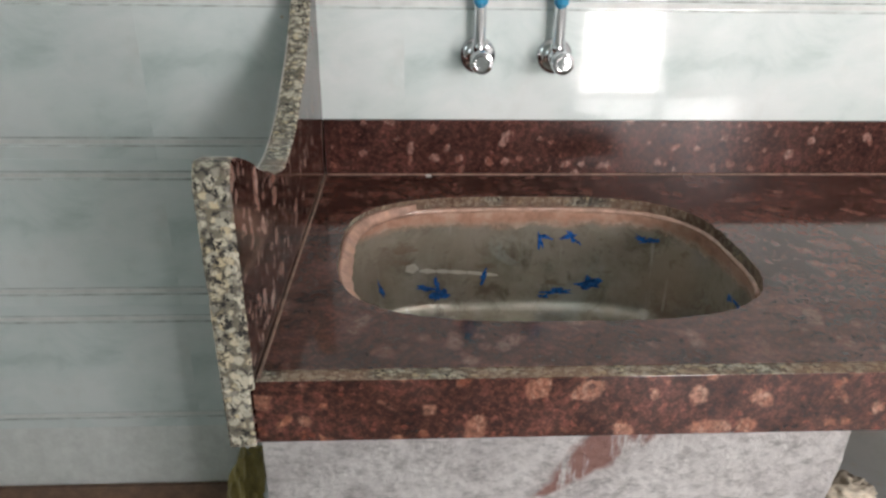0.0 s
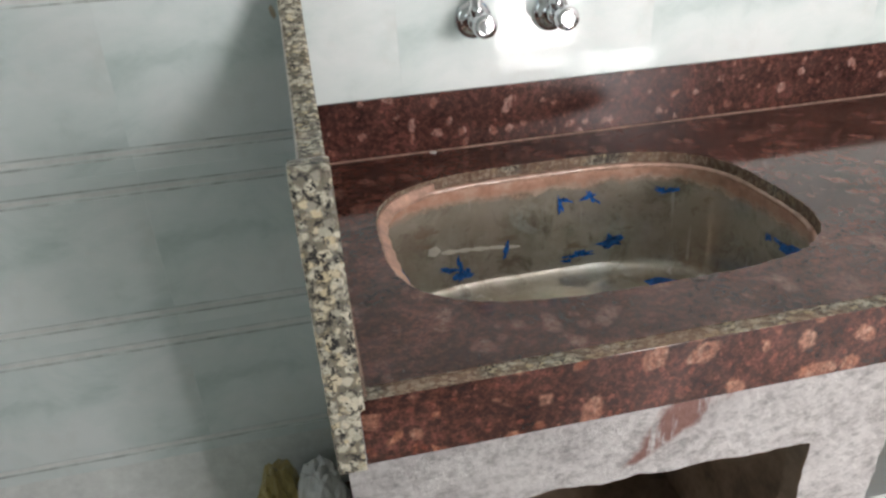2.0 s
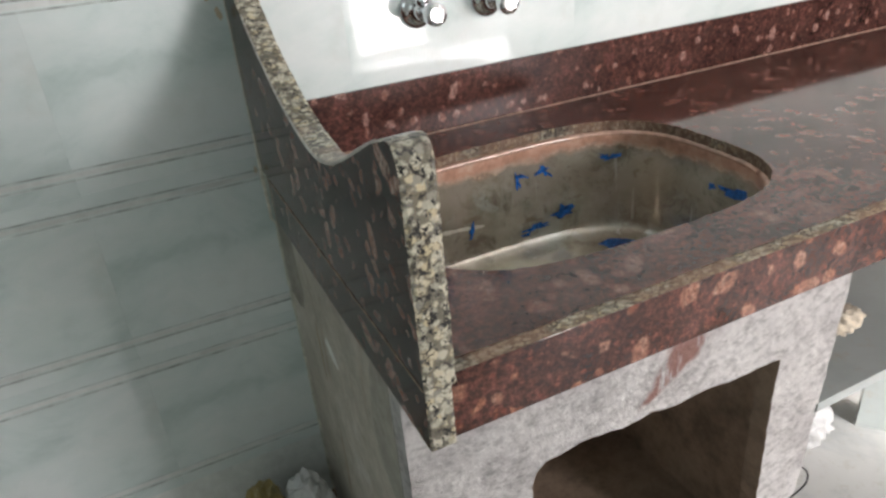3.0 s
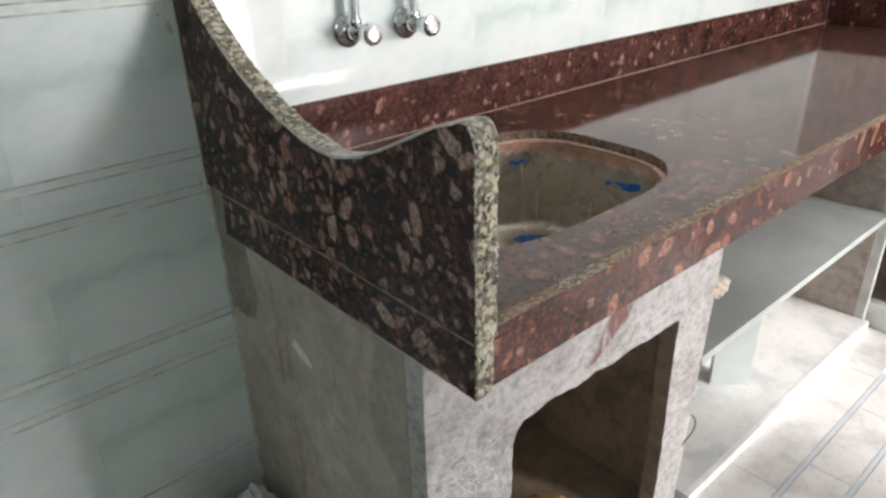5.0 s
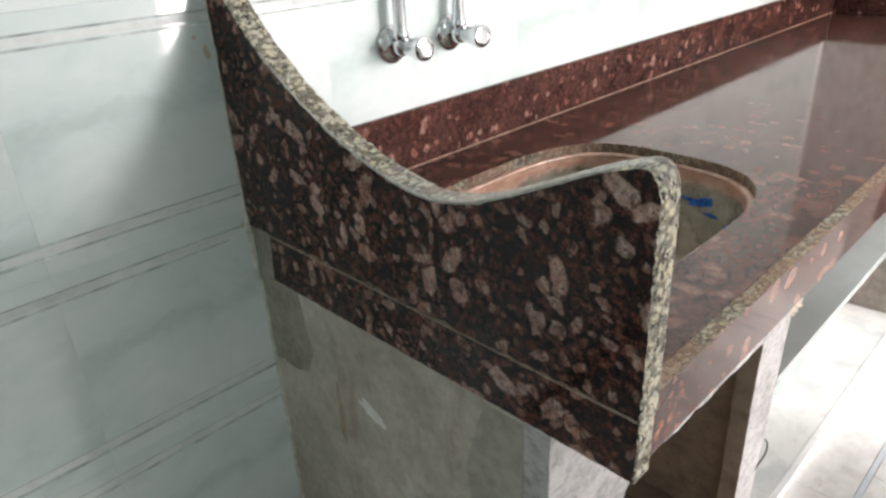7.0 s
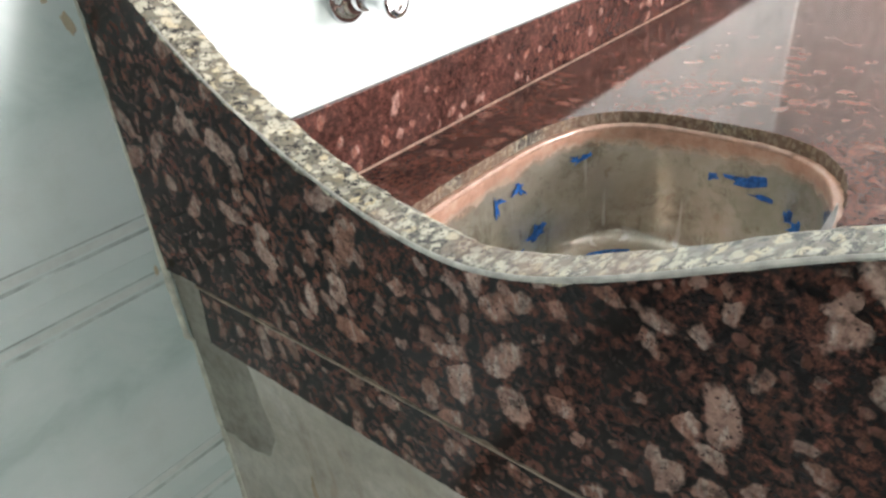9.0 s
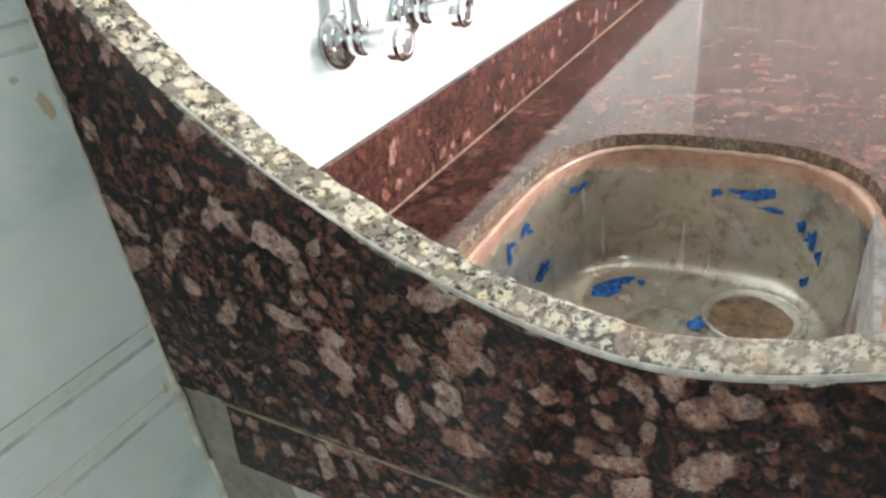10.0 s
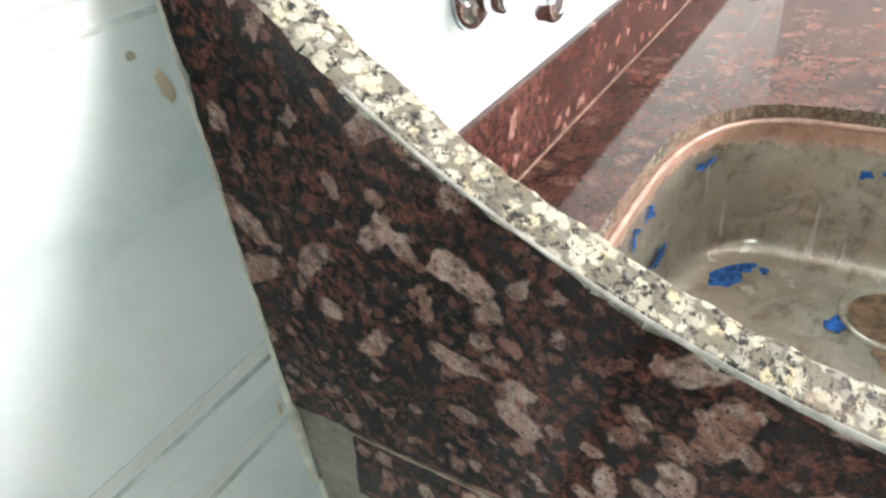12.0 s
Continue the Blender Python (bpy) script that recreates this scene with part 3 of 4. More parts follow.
part("partition", box(0.505, 0.5345, YB + 0.0345, WALL_Y - 0.0005, 0, ZC - 0.0195), DARK_PLASTER, base)
part("back_lining", box(-0.1145, 0.5045, WALL_Y - 0.012, WALL_Y - 0.0005, 0, 0.57), DARK_PLASTER, base, "brown unpainted cement lining")
part("screed", box(-0.1145, 0.5045, YB + 0.036, WALL_Y - 0.0125, 0.0, 0.006), DARK_PLASTER, base, "brown cement screed under the sink")


def patch(cx, cy, rx, ry, seed, thick=0.0008, n=18, rough=0.35, square=2.0):
    """An irregular thin flake in the xy plane, with its edge drawn in and out."""
    rnd = random.Random(seed)
    bm = bmesh.new()
    k = [1 - rough * rnd.random() for _ in range(n)]
    for _ in range(2 if n > 24 else 0):
        k = [(k[i - 1] + 2 * k[i] + k[(i + 1) % n]) / 4 for i in range(n)]
    for i in range(n):
        c, t = abs(math.cos(math.tau * i / n)), abs(math.sin(math.tau * i / n))
        k[i] *= (c ** square + t ** square) ** (-1 / square)
    rings = [[bm.verts.new((cx + rx * k[i] * f * math.cos(math.tau * i / n), cy + ry * k[i] * f * math.sin(math.tau * i / n), z)) for i in range(n)] for z, f in ((0, 1.0), (thick, 0.9))]
    for i in range(n):
        j = (i + 1) % n
        bm.faces.new((rings[0][i], rings[0][j], rings[1][j], rings[1][i]))
    bm.faces.new(rings[0])
    bm.faces.new(rings[1])
    return bm


def stuck(name, bm, mat, parent, m, label=""):
    """A flake laid on a surface whose pose is m (z away from the surface)."""
    bmesh.ops.transform(bm, matrix=m, verts=bm.verts[:])
    return part(name, bm, mat, parent, label)


ON_NORTH = lambda x, y, z: Matrix.Translation((x, y, z)) @ Matrix(((1, 0, 0, 0), (0, 0, -1, 0), (0, 1, 0, 0), (0, 0, 0, 1)))
ON_WEST = lambda x, y, z: Matrix.Translation((x, y, z)) @ Matrix(((0, 0, -1, 0), (-1, 0, 0, 0), (0, 1, 0, 0), (0, 0, 0, 1)))
WHITE_DAB = plain("white_paint_dab", (0.72, 0.73, 0.70), 0.6)
CORNER_SHADE = plaster("shaded_cement", (0.31, 0.295, 0.25), (0.22, 0.205, 0.17), 1.0, 0.2)
GREY_SKIM = plaster("smooth_grey_skim", (0.36, 0.345, 0.295), (0.29, 0.275, 0.23), 0.6, 0.15)
RUST_RUN = plain("brown_run_stain", (0.38, 0.30, 0.20), 0.7, 0, 0.4, 60)
BROWN_DRIP = plain("brown_drip", (0.52, 0.45, 0.32), 0.5)
stuck("paint_dab", patch(0, 0, 0.036, 0.016, 3, 0.0008, 16, 0.5), WHITE_DAB, base, ON_WEST(-0.1808, 0.965, 0.590) @ Matrix.Rotation(radians(-18), 4, "Z"), "white paint dab")
# Shade in the corner under the panel, laid on as a darker patch.
stuck("shade_patch", patch(0, 0, 0.085, 0.150, 5, 0.0005, 72, 0.30, 5), CORNER_SHADE, base, ON_WEST(-0.1808, 1.176, 0.705), "dark patch painted for corner shade")
stuck("brown_run", patch(0, 0, 0.007, 0.085, 37, 0.0004, 22, 0.5), RUST_RUN, base, ON_WEST(-0.1808, 1.042, 0.545), "brown run")


def skim():
    """A thin skim coat whose edge bows out and runs back to the corner lower down."""
    rnd = random.Random(6)
    edge = bezier((0.752, 0.722), (0.765, 0.66), (0.815, 0.575), (0.742, 0.512), 22) + bezier((0.742, 0.512), (0.71, 0.492), (0.70, 0.45), (0.698, 0.40), 10)[1:]
    ring = [(y + rnd.gauss(0, 0.0008), z) for y, z in edge] + [(0.6955, 0.40), (0.6955, 0.722)]
    bm = bmesh.new()
    rows = [[bm.verts.new((x, y, z)) for y, z in ring] for x in (-0.1803, -0.1812)]
    for i in range(len(ring)):
        j = (i + 1) % len(ring)
        bm.faces.new((rows[0][i], rows[0][j], rows[1][j], rows[1][i]))
    bm.faces.new(rows[0])
    bm.faces.new(rows[1])
    return bm


part("skim_patch", skim(), GREY_SKIM, base, "smooth grey skim coat")

# ---- shelf bay ----
bay = thing("shelf_unit", "white marble shelf bay with one middle shelf", "shelf unit")
part("shelf", box(0.5405, 1.596, YB, WALL_Y - 0.0105, 0.368, 0.388), [SHELF_STONE], bay, "grey marble shelf with a pale front edge")
part("upright", box(1.6005, 1.622, YB - 0.006, WALL_Y - 0.0005, -0.011, ZC - 0.0195), [MARBLE], bay)
part("inner_face", box(1.5965, 1.6002, YB + 0.02, WALL_Y - 0.011, 0.389, ZC - 0.0195), PINK_PLASTER, bay, "pinkish plastered side")
part("inner_face", box(1.5965, 1.6002, YB + 0.02, WALL_Y - 0.011, 0.0285, 0.3675), PINK_PLASTER, bay, "pinkish plastered side")
part("floor_slab", box(0.5405, 1.6000, YB - 0.012, WALL_Y - 0.0105, -0.011, 0.028), MARBLE, bay)
part("front_lip", box(0.5405, 1.6000, YB - 0.026, YB - 0.0125, -0.0005, 0.029), WHITE_LIP, bay, "bright white stone lip")
part("back_lining", box(0.535, 1.5960, WALL_Y - 0.010, WALL_Y - 0.0005, 0.0285, ZC - 0.0195), DARK_PLASTER, bay, "brown unpainted cement lining")
sup = part("support", box(-0.011, 0.011, -0.05, 0.05, 0.0285, 0.3675), SHELF_STONE, bay, "grey marble support slab")
sup.location, sup.rotation_euler = (0.989, 0.780, 0), (0, 0, radians(41))

kerb = thing("stone_kerb", "low white stone kerb under the side counter", "kerb")
part("kerb", box(1.6225, 1.665, 0.28, YB + 0.0, -0.011, 0.080), MARBLE, kerb)
part("platform", box(1.6655, 2.289, 0.28, WALL_Y - 0.0005, -0.011, 0.074), DARK_PLASTER, kerb, "dark cement platform behind the kerb")
# Lining and end wall are added to keep the space under here dark.
part("lining", box(X1 - 0.012, X1 - 0.0005, 0.28, WALL_Y - 0.001, 0.0745, ZC - 0.0195), DARK_PLASTER, kerb, "brown unpainted cement lining")
part("end_wall", box(1.68, X1 - 0.0125, 0.285, 0.345, 0.0745, ZC - 0.0195), FRONT_PLASTER, kerb)

# ---- floor slabs ----
def floor_piece(x0, x1, y0, y1, name, mat):
    bm = box(x0 + 0.0007, x1 - 0.0007, y0 + 0.0007, y1 - 0.0007, -0.0115, 0.0)
    return part(name, bm, mat, floor)


BX, BY, HW = 1.388, 0.512, 0.0065      # inlay lines run along these
for a, b in zip((-3.1, -2.8, -2.4, -2.0, -1.6, -1.2, -0.8, -0.4, 0.0), (-2.8, -2.4, -2.0, -1.6, -1.2, -0.8, -0.4, 0.0, 0.395)):
    x = X0 - 0.14 * (a * 5 % 2)
    while x < 1.30:
        floor_piece(max(x, X0), min(x + 0.60, 1.29), a, b, "marble_tile", FLOOR_MARBLE)
        x += 0.60
x = X0
while x < BX - 0.01:
    e = min(x + 0.31, BX - HW)
    floor_piece(x, e, 0.408, BY - HW, "marble_tile", FLOOR_MARBLE)
    x += 0.31
for x, e in ((X0, -1.70), (-1.70, -1.09), (-1.09, -0.48), (-0.48, 0.13), (0.13, 0.74), (0.74, 1.35)):
    floor_piece(x, e, BY + HW, WALL_Y, "marble_tile", FLOOR_MARBLE)
floor_piece(1.35, 1.62, BY + HW, WALL_Y, "marble_tile", FLOOR_MARBLE)
for y in (-3.1, -2.6, -2.0, -1.4, -0.8, -0.2):
    floor_piece(BX + HW, 1.62, y, -2.6 if y < -3 else min(y + 0.6, BY + HW), "marble_tile", FLOOR_MARBLE)
    floor_piece(1.303, BX - HW, y, -2.6 if y < -3 else min(y + 0.6, 0.395), "marble_tile", FLOOR_MARBLE)
for y in (-3.1, -2.6, -2.0, -1.4, -0.8, -0.2):
    floor_piece(1.62, X1, y, -2.6 if y < -3 else min(y + 0.6, 0.28), "marble_tile", FLOOR_MARBLE)
floor_piece(X0, BX + HW, BY - HW, BY + HW, "inlay_strip", BLUE_STRIP)
floor_piece(X0, 1.303, 0.395, 0.408, "inlay_strip", BLUE_STRIP)
floor_piece(BX - HW, BX + HW, Y0, BY - HW, "inlay_strip", BLUE_STRIP)
floor_piece(1.29, 1.303, Y0, 0.395, "inlay_strip", BLUE_STRIP)

# ---- valves ----
def angle_valve(x):
    v = thing("angle_valve", "chrome angle valve with blue capped outlet on tiled wall", "valve", "sink water inlets", at=(x, WALL_Y - 0.0003, 1.025))
    smooth(part("flange", lathe([(0.0315, 0.0002), (0.0315, 0.003), (0.029, 0.0075), (0.022, 0.0105), (0.0135, 0.0115), (0.0128, 0.016)], 40, "y"), CHROME, v))
    smooth(part("body", lathe([(0.0125, 0.010), (0.0125, 0.014), (0.0152, 0.016), (0.0152, 0.034), (0.0120, 0.036)], 32, "y"), CHROME, v))
    bm = lathe([(0.0128, 0.006), (0.0128, 0.022), (0.0102, 0.025), (0.0102, 0.094)], 28)
    bmesh.ops.translate(bm, verts=bm.verts[:], vec=(0, -0.026, 0))
    smooth(part("outlet", bm, CHROME, v))
    bm = lathe([(0.0122, 0.087), (0.0122, 0.126), (0.0105, 0.130)], 28)
    bmesh.ops.translate(bm, verts=bm.verts[:], vec=(0, -0.026, 0))
    smooth(part("cap", bm, BLUE_CAP, v, "blue plastic thread cap"))
    part("skirt", lathe([(0.0112, 0.035), (0.0122, 0.038), (0.0176, 0.066)], 40, "y"), CHROME, v)
    bevelled(part("knob", lathe([(0.0150, 0.0655), (0.0188, 0.0665), (0.0194, 0.069), (0.0194, 0.079), (0.0178, 0.083), (0.0120, 0.0845), (0.0115, 0.0835), (0.004, 0.0838)], 14, "y"), CHROME, v), 0.0006)


angle_valve(0.119)
angle_valve(0.253)

# ---- sink ----
sink = thing("kitchen_sink", "dusty undermount steel sink bowl with blue film scraps", "sink")


BOWL = (  # how far past the rim, and height
    (0.030, 0.7915), (0.004, 0.7912), (-0.003, 0.7895), (-0.004, 0.785), (-0.0025, 0.775),
    (-0.0005, 0.764), (0.0, 0.752), (0.001, 0.735), (0.001, 0.70), (0.0, 0.630), (-0.0012, 0.614), (-0.0055, 0.604),
    (-0.012, 0.5975), (-0.0205, 0.594), (-0.034, 0.592), (-0.11, 0.590), (-0.17, 0.589))
# the bowl hangs a little towards the wall, so its front side lies further in
BCX, BCY, BA, BB = 0.184, 0.8845, 0.2955, 0.2005


def bowl():
    bm = bmesh.new()
    rows = [[bm.verts.new((x, y, z)) for x, y in oval(BCX, BCY, BA + g, BB + g)] for g, z in BOWL]
    for a, b in zip(rows, rows[1:]):
        for i in range(len(a)):
            j = (i + 1) % len(a)
            bm.faces.new((a[i], a[j], b[j], b[i]))
    bm.faces.new(rows[-1])
    return bm


smooth(part("bowl", bowl(), STEEL, sink))


def putty_fillet():
    """A smeared ramp of putty inside the cutout, from the granite edge down to the bowl."""
    edge = oval(0.188, 0.882, 0.2865, 0.2045, 3.2, 128)
    bm = bmesh.new()
    rows = []
    for i in range(44, 100):
        x, y = edge[i]
        u = (i - 44) / 55
        w = 0.0025 + 0.0165 * math.sin(math.pi * u) ** 0.7 + 0.0010 * math.sin(i * 1.7)
        out = Vector((x - 0.188, y - 0.882, 0)).normalized()
        rows.append([bm.verts.new((x - out.x * w * f, y - out.y * w * f, z)) for f, z in ((0.0, 0.8030), (0.35, 0.8000), (0.8, 0.7935), (1.0, 0.7885), (0.9, 0.7835), (0.0, 0.7835))])
    for a, b in zip(rows, rows[1:]):
        for k in range(6):
            bm.faces.new((a[k], b[k], b[(k + 1) % 6], a[(k + 1) % 6]))
    bm.faces.new(rows[0])
    bm.faces.new(rows[-1])
    return bm


smooth(part("putty_seal", putty_fillet(), PUTTY, sink, "smeared terracotta putty seal"))


def bead():
    """A round glossy bead of sealant under the cut edge, along the back and both ends."""
    path = oval(BCX, BCY, BA - 0.0040, BB - 0.0040, 3.2, 160)
    bm = bmesh.new()
    rows = []
    for i in range(-14, 95):
        (x, y), (xa, ya), (xb, yb) = path[i % 160], path[(i - 1) % 160], path[(i + 1) % 160]
        out = Vector((yb - ya, xa - xb, 0)).normalized()
        r = 0.0042 + 0.0006 * math.sin(i * 0.9) * math.sin(i * 0.23)
        rows.append([bm.verts.new((x + out.x * r * math.cos(a), y + out.y * r * math.cos(a), 0.7885 + r * math.sin(a))) for a in (math.tau * k / 10 for k in range(10))])
    for a, b in zip(rows, rows[1:]):
        for k in range(10):
            bm.faces.new((a[k], b[k], b[(k + 1) % 10], a[(k + 1) % 10]))
    bm.faces.new(rows[0])
    bm.faces.new(rows[-1])
    return bm


smooth(part("sealant_bead", bead(), SEALANT, sink, "glossy salmon sealant bead"))


def grow_at(z):
    for (g0, z0), (g1, z1) in zip(BOWL[4:], BOWL[5:]):
        if z1 <= z <= z0:
            return g0 + (g1 - g0) * (z0 - z) / (z0 - z1)
    return 0.0


def inset(u, half):
    """How much of the half width is left at the share u along the other side."""
    return half * max(0.0, 1 - abs(u) ** 3.2) ** (1 / 3.2)


def scrap_back(x, z, w, h, seed, turn=0):
    g = grow_at(z)
    y = BCY + inset((x - BCX) / (BA + g), BB + g) - 0.0022
    slope = (x - BCX) / (BA + g)
    yaw = -math.atan(abs(slope) ** 2.5 * 0.66 * (1 if slope > 0 else -1))
    stuck("film_scrap", patch(0, 0, w, h, seed, 0.0006, 14, 0.7), BLUE_FILM, sink, ON_NORTH(x, y, z) @ Matrix.Rotation(yaw, 4, "Y") @ Matrix.Rotation(radians(turn), 4, "Z"))


def film_strip(x, z, w, h, seed, turn, corners=12):
    g = grow_at(z)
    y = BCY + inset((x - BCX) / (BA + g), BB + g) - 0.0022
    slope = (x - BCX) / (BA + g)
    yaw = -math.atan(abs(slope) ** 2.5 * 0.66 * (1 if slope > 0 else -1))
    stuck("film_strip", patch(0, 0, w, h, seed, 0.0006, corners, 0.3), PALE_FILM, sink, ON_NORTH(x, y, z) @ Matrix.Rotation(yaw, 4, "Y") @ Matrix.Rotation(radians(turn), 4, "Z"), "pale peeled film strip")


def scrap_right(y, z, w, h, seed, turn=0):
    g = grow_at(z)
    x = BCX + inset((y - BCY) / (BB + g), BA + g) - 0.0022
    stuck("film_scrap", patch(0, 0, w, h, seed, 0.0006, 14, 0.6), BLUE_FILM, sink, ON_WEST(x, y, z) @ Matrix.Rotation(radians(turn), 4, "Z"))


def scrap_floor(x, y, w, h, seed, turn=0):
    stuck("film_scrap", patch(0, 0, w, h, seed, 0.0006, 14, 0.5), BLUE_FILM, sink, Matrix.Translation((x, y, 0.5915)) @ Matrix.Rotation(radians(turn), 4, "Z"))


film_strip(0.002, 0.682, 0.015, 0.012, 90, -8, 5)
for k in range(5):
    film_strip(0.030 + 0.028 * k, 0.6745 - 0.0028 * k, 0.019, 0.0056 - 0.0004 * k, 91 + k, -6)
for k, (x, z, w, h, turn) in enumerate((
        (0.228, 0.729, 0.007, 0.020, 8), (0.236, 0.737, 0.016, 0.004, -20), (0.285, 0.734, 0.022, 0.006, -50), (0.278, 0.738, 0.016, 0.005, 20),
        (0.418, 0.744, 0.030, 0.006, 12), (0.400, 0.743, 0.014, 0.006, -20), (0.323, 0.644, 0.026, 0.017, 0), (0.268, 0.628, 0.040, 0.007, 6),
        (0.131, 0.659, 0.005, 0.017, -15), (0.048, 0.640, 0.006, 0.026, 8), (0.050, 0.622, 0.022, 0.012, 20), (0.026, 0.640, 0.018, 0.006, -12), (0.240, 0.618, 0.010, 0.005, 0), (-0.050, 0.652, 0.005, 0.024, 20))):
    scrap_back(x, z, w * 1.2, h * 1.25, 20 + k, turn)
for k, (y, z, w, h, turn) in enumerate(((0.812, 0.733, 0.056, 0.012, 3), (0.795, 0.712, 0.038, 0.006, -5), (0.745, 0.69, 0.016, 0.022, 12), (0.875, 0.727, 0.012, 0.009, 0), (0.76, 0.70, 0.010, 0.018, 20), (0.735, 0.67, 0.008, 0.02, 0), (0.745, 0.625, 0.010, 0.014, 0))):
    scrap_right(y, z, w, h, 50 + k, turn)
for k, (x, y, w, h, turn) in enumerate(((0.396, 1.012, 0.050, 0.034, 30), (0.425, 0.985, 0.026, 0.018, -40), (0.345, 0.865, 0.022, 0.018, 0), (0.035, 1.02, 0.018, 0.012, 20), (0.42, 0.96, 0.012, 0.008, 0))):
    scrap_floor(x, y, w, h, 70 + k, turn)

bm = lathe([(0.068, 0.0), (0.0675, 0.0045), (0.0655, 0.0066), (0.0625, 0.0068), (0.0600, 0.0052), (0.0570, 0.0020), (0.0545, 0.0008)], 48)
bmesh.ops.translate(bm, verts=bm.verts[:], vec=(0.385, 0.80, 0.5895))
ring = smooth(part("drain_ring", bm, STEEL, sink))
bm = patch(0, 0, 0.0575, 0.0575, 9, 0.0012, 36, 0.08)
bmesh.ops.translate(bm, verts=bm.verts[:], vec=(0.385, 0.80, 0.5908))
part("drain_grime", bm, DRAIN_DIRT, sink, "rust-brown grime in the drain")
stuck("grime", patch(0, 0, 0.05, 0.03, 12, 0.0006, 22, 0.5), DRAIN_DIRT, sink, Matrix.Translation((0.315, 0.80, 0.5906)), "rust-brown grime")

# ---- small things ----
stuck("mortar_dab", patch(0, 0, 0.007, 0.005, 32, 0.002), WHITE_DAB, counter, Matrix.Translation((0.034, 1.194, ZC + 0.0003)), "white mortar dab")
stuck("drip", patch(0, 0, 0.005, 0.013, 33, 0.0005), BROWN_DRIP, wall_north, ON_NORTH(-0.199, WALL_Y - 0.0003, 1.064) @ Matrix.Rotation(radians(12), 4, "Z"), "brown drip")
stuck("drip", patch(0, 0, 0.003, 0.003, 34, 0.0005), BROWN_DRIP, wall_north, ON_NORTH(-0.212, WALL_Y - 0.0003, 1.085), "brown drip")
stuck("drip", patch(0, 0, 0.003, 0.008, 35, 0.0005), BROWN_DRIP, wall_north, ON_NORTH(-0.196, WALL_Y - 0.0003, 0.815), "brown drip")


def crumple(rx, ry, rz, seed, amount=0.35, freq=3.0, flat=True, sub=4):
    """A crumpled soft lump with creases, standing on z = 0."""
    bm = bmesh.new()
    bmesh.ops.create_icosphere(bm, subdivisions=sub, radius=1)
    off = Vector((seed * 7.3, seed * 3.1, seed * 1.7))
    for v in bm.verts:
        n = v.co.normalized()
        d = 1 - amount * abs(noise.noise(n * freq + off)) * 1.6 + 0.3 * amount * noise.noise(n * freq * 3.1 + off)
        p = n * d
        v.co = (p.x * rx, p.y * ry, max(p.z, -0.75) * rz if flat else p.z * rz)
    low = min(v.co.z for v in bm.verts)
    bmesh.ops.translate(bm, verts=bm.verts[:], vec=(0, 0, -low))
    return bm


def lump(name, mat, at, size, seed, label, category, amount=0.35, freq=3.0):
    ob = smooth(link(crumple(*size, seed, amount, freq), name, mat))
    ob.location = at
    return tagged(ob, label, category)


RAG = plain("cream_stained_rag", (0.60, 0.53, 0.42), 0.85, 0, 0.5, 70)
POLY = plain("white_polythene", (0.72, 0.73, 0.73), 0.25, 0, 0.15, 30)
YELLOW = plain("yellow_plastic_wrap", (0.34, 0.27, 0.09), 0.35, 0, 0.3, 30)
ORANGE = plain("orange_woven_sack", (0.55, 0.24, 0.05), 0.6, 0, 0.4, 60)
DARK_RED = plain("dusty_dark_red_plastic", (0.12, 0.022, 0.014), 0.6, 0, 0.5, 30)
RED = plain("faded_red_plastic", (0.30, 0.045, 0.03), 0.5, 0, 0.4, 30)
CARTON = plain("brown_carton", (0.42, 0.33, 0.24), 0.8, 0, 0.2, 50)
RUBBER = plain("black_cable_sheath", (0.02, 0.02, 0.022), 0.5)

lump("crumpled_rag", RAG, (0.595, 0.690, 0.505), (0.052, 0.034, 0.024), 4, "crumpled cream rag stuck in the side of the masonry pillar", "rag", 0.5, 4)
lump("plastic_bag", POLY, (0.80, 0.87, 0.0282), (0.085, 0.085, 0.075), 7, "crumpled white polythene bag on the bay floor", "bag", 0.38, 3)
trash = thing("rubbish_bag", "yellow and white crumpled plastic bag by the tiled wall", "bag", at=(-0.285, 1.095, 0))
a = part("yellow_wrap", crumple(0.052, 0.075, 0.155, 11, 0.22, 2.2), YELLOW, trash, "yellow plastic wrap")
a.location = (-0.045, 0.0, 0)
a = part("white_wrap", crumple(0.058, 0.080, 0.150, 13, 0.22, 2.2), POLY, trash)
a.location = (0.032, -0.01, 0)
a = part("red_scrap", crumple(0.03, 0.03, 0.04, 15, 0.4, 3), RED, trash, "red scrap")
a.location = (0.0, -0.085, 0.10)
lump("orange_sack", ORANGE, (0.23, 0.80, 0.006), (0.12, 0.09, 0.024), 17, "orange woven sack lying under the sink", "sack", 0.4, 2.5)
crate = thing("plastic_crate", "dusty dark red plastic crate under the side counter", "crate")
for z in (0.0745, 0.155, 0.235):
    bm = bmesh.new()
    box(1.98, 2.20, 0.52, 0.535, z, z + 0.055, bm)
    box(1.98, 2.20, 0.865, 0.88, z, z + 0.055, bm)
    box(1.98, 1.995, 0.5355, 0.8645, z, z + 0.055, bm)
    box(2.185, 2.20, 0.5355, 0.8645, z, z + 0.055, bm)
    part("band", bm, DARK_RED, crate)
for x in (1.984, 2.186):
    for y in (0.524, 0.866):
        part("post", box(x, x + 0.010, y, y + 0.010, 0.0745, 0.30), DARK_RED, crate)
carton = link(box(1.83, 1.93, 0.63, 0.72, 0.0742, 0.135), "carton", CARTON)
tagged(bevelled(carton, 0.003), "small brown carton lying on the cement platform", "box")

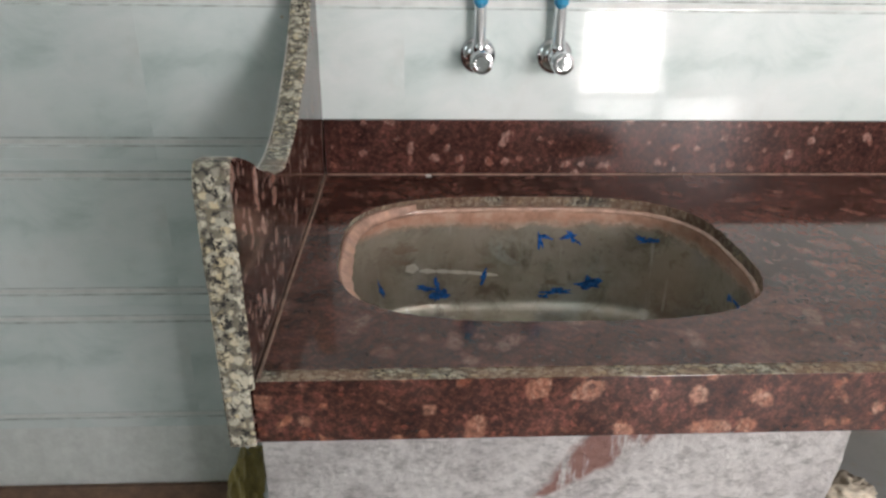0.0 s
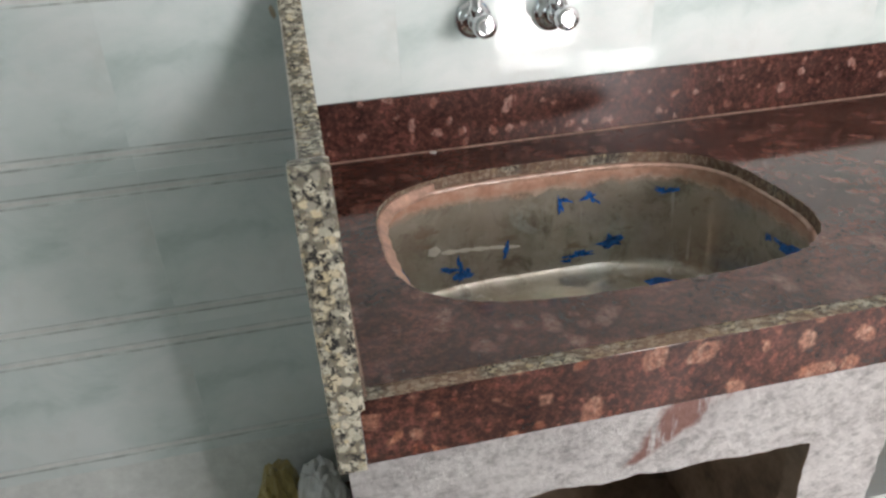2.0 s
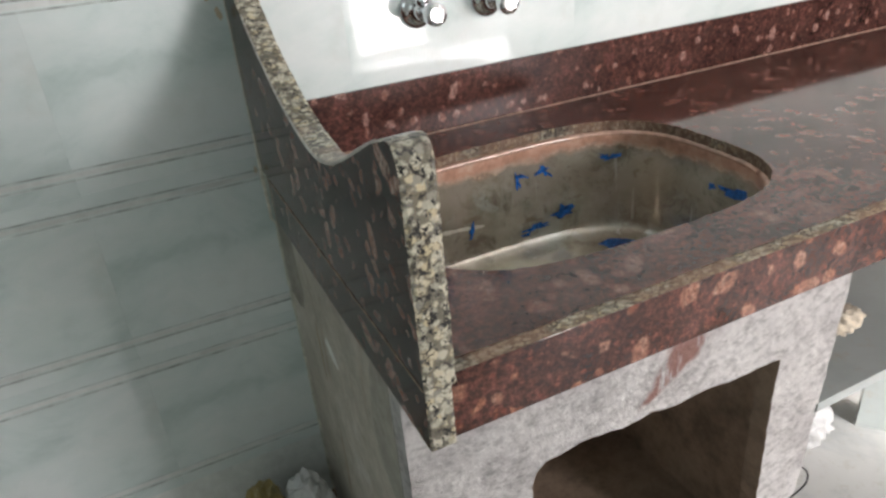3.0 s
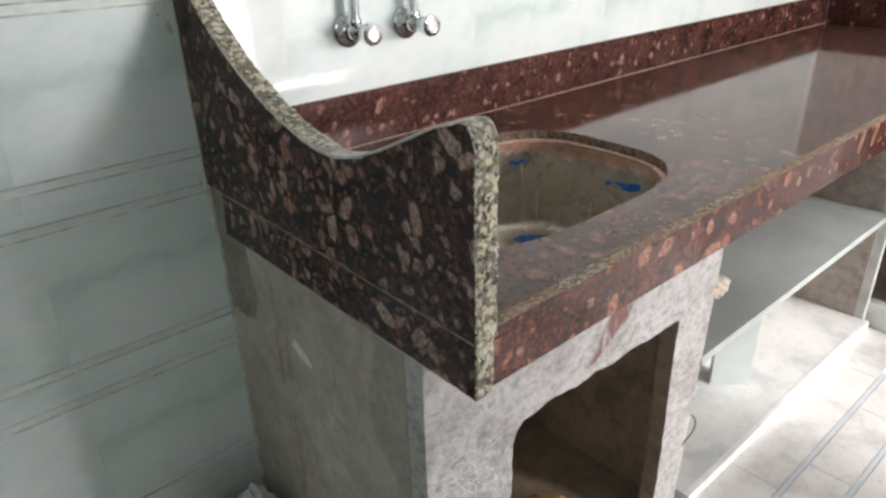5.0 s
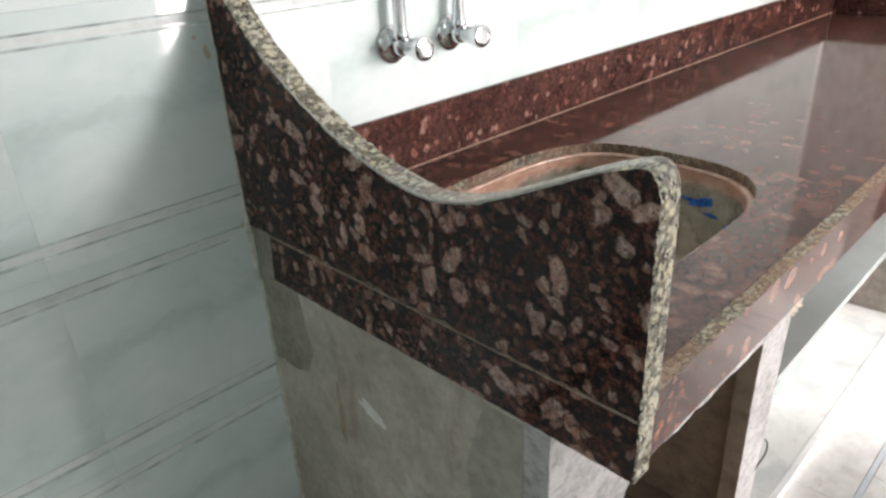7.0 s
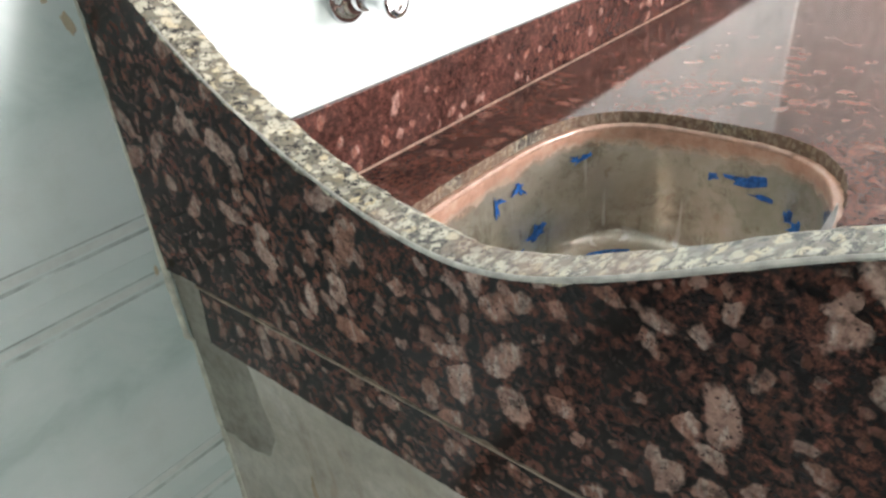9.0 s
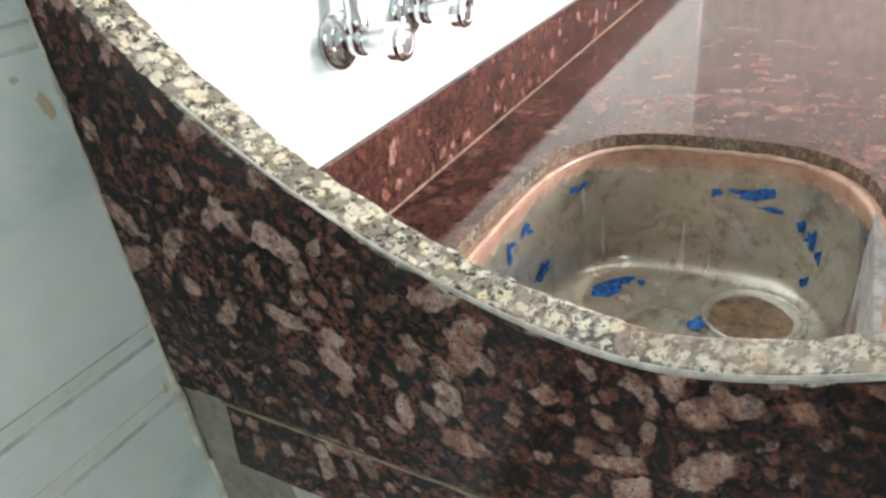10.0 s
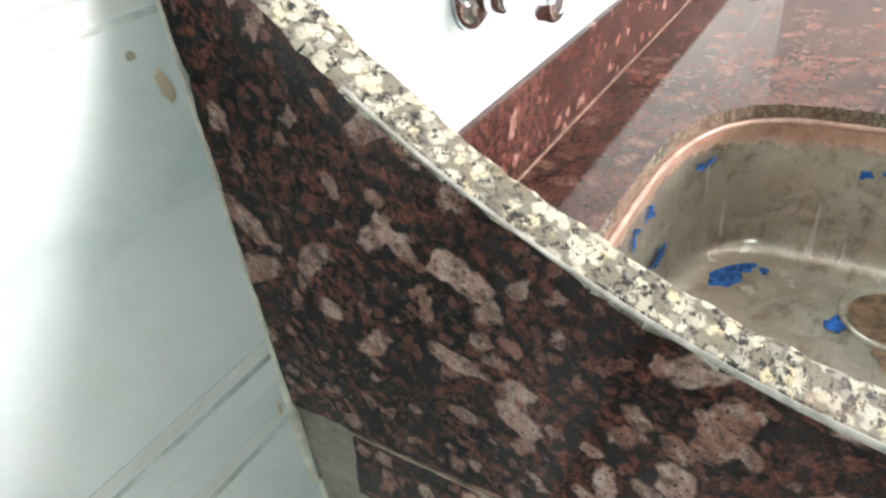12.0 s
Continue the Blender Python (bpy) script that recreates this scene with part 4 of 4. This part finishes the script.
cable = bpy.data.curves.new("cable", "CURVE")
cable.dimensions, cable.bevel_depth, cable.bevel_resolution = "3D", 0.0016, 3
sp = cable.splines.new("BEZIER")
sp.bezier_points.add(2)
for bp, co in zip(sp.bezier_points, ((0.520, 0.672, 0.262), (0.556, 0.655, 0.215), (0.515, 0.662, 0.165))):
    bp.co = co
    bp.handle_left_type = bp.handle_right_type = "AUTO"
cable.materials.append(RUBBER)
tagged(new("cable_end", cable), "short bent black cable sticking out of the masonry pillar", "cable")

# ---- wall tiles, last ----
TW, TH, TD = 0.4485, 0.3030, 0.009


def tile_mesh(w):
    """One tile with a soft groove near its upper and lower edge."""
    h, e, g = TH - 0.0002, 0.0002, 0.0026
    prof = [(0, -h / 2), (TD - e, -h / 2), (TD, -h / 2 + e)]
    for c in (-h / 2 + 0.0315, h / 2 - 0.0315):
        prof += [(TD - g * d, c + o) for o, d in ((-0.0090, 0), (-0.0080, 0.55), (-0.0060, 0.88), (-0.003, 1), (0.003, 1), (0.0060, 0.88), (0.0080, 0.55), (0.0090, 0))]
    prof += [(TD, h / 2 - e), (TD - e, h / 2), (0, h / 2)]
    bm = bmesh.new()
    rings = [[bm.verts.new((x, -d, z)) for d, z in prof] for x in (-w / 2 + 0.00006, w / 2 - 0.00006)]
    for i in range(len(prof)):
        j = (i + 1) % len(prof)
        f = bm.faces.new((rings[0][i], rings[0][j], rings[1][j], rings[1][i]))
        # Steep flanks of each groove get the slightly darker tile colour.
        f.material_index = int(abs(prof[i][0] - prof[j][0]) > 0.0008 and abs(prof[i][1]) < h / 2 - 0.01)
    for r in rings:
        bm.faces.new(r)
    bmesh.ops.recalc_face_normals(bm, faces=bm.faces[:])
    me = bpy.data.meshes.new("tile")
    bm.to_mesh(me)
    bm.free()
    me.materials.append(TILE)
    me.materials.append(GROOVE)
    return me


whole = tile_mesh(TW)
for col in range(-5, 6):
    for row in range(-3, 7):
        x, z = -0.008 + TW * (col + 0.5), 0.837 + TH * (row + 0.5)
        if X0 < x - TW / 2 + 0.01 and x + TW / 2 < X1 + 0.30 and z - TH / 2 > -0.06 and z + TH / 2 < CEIL + 0.1:
            t = new("tile", whole)
            t.location = (x, WALL_Y + 0.009, z)
            t.parent = wall_north
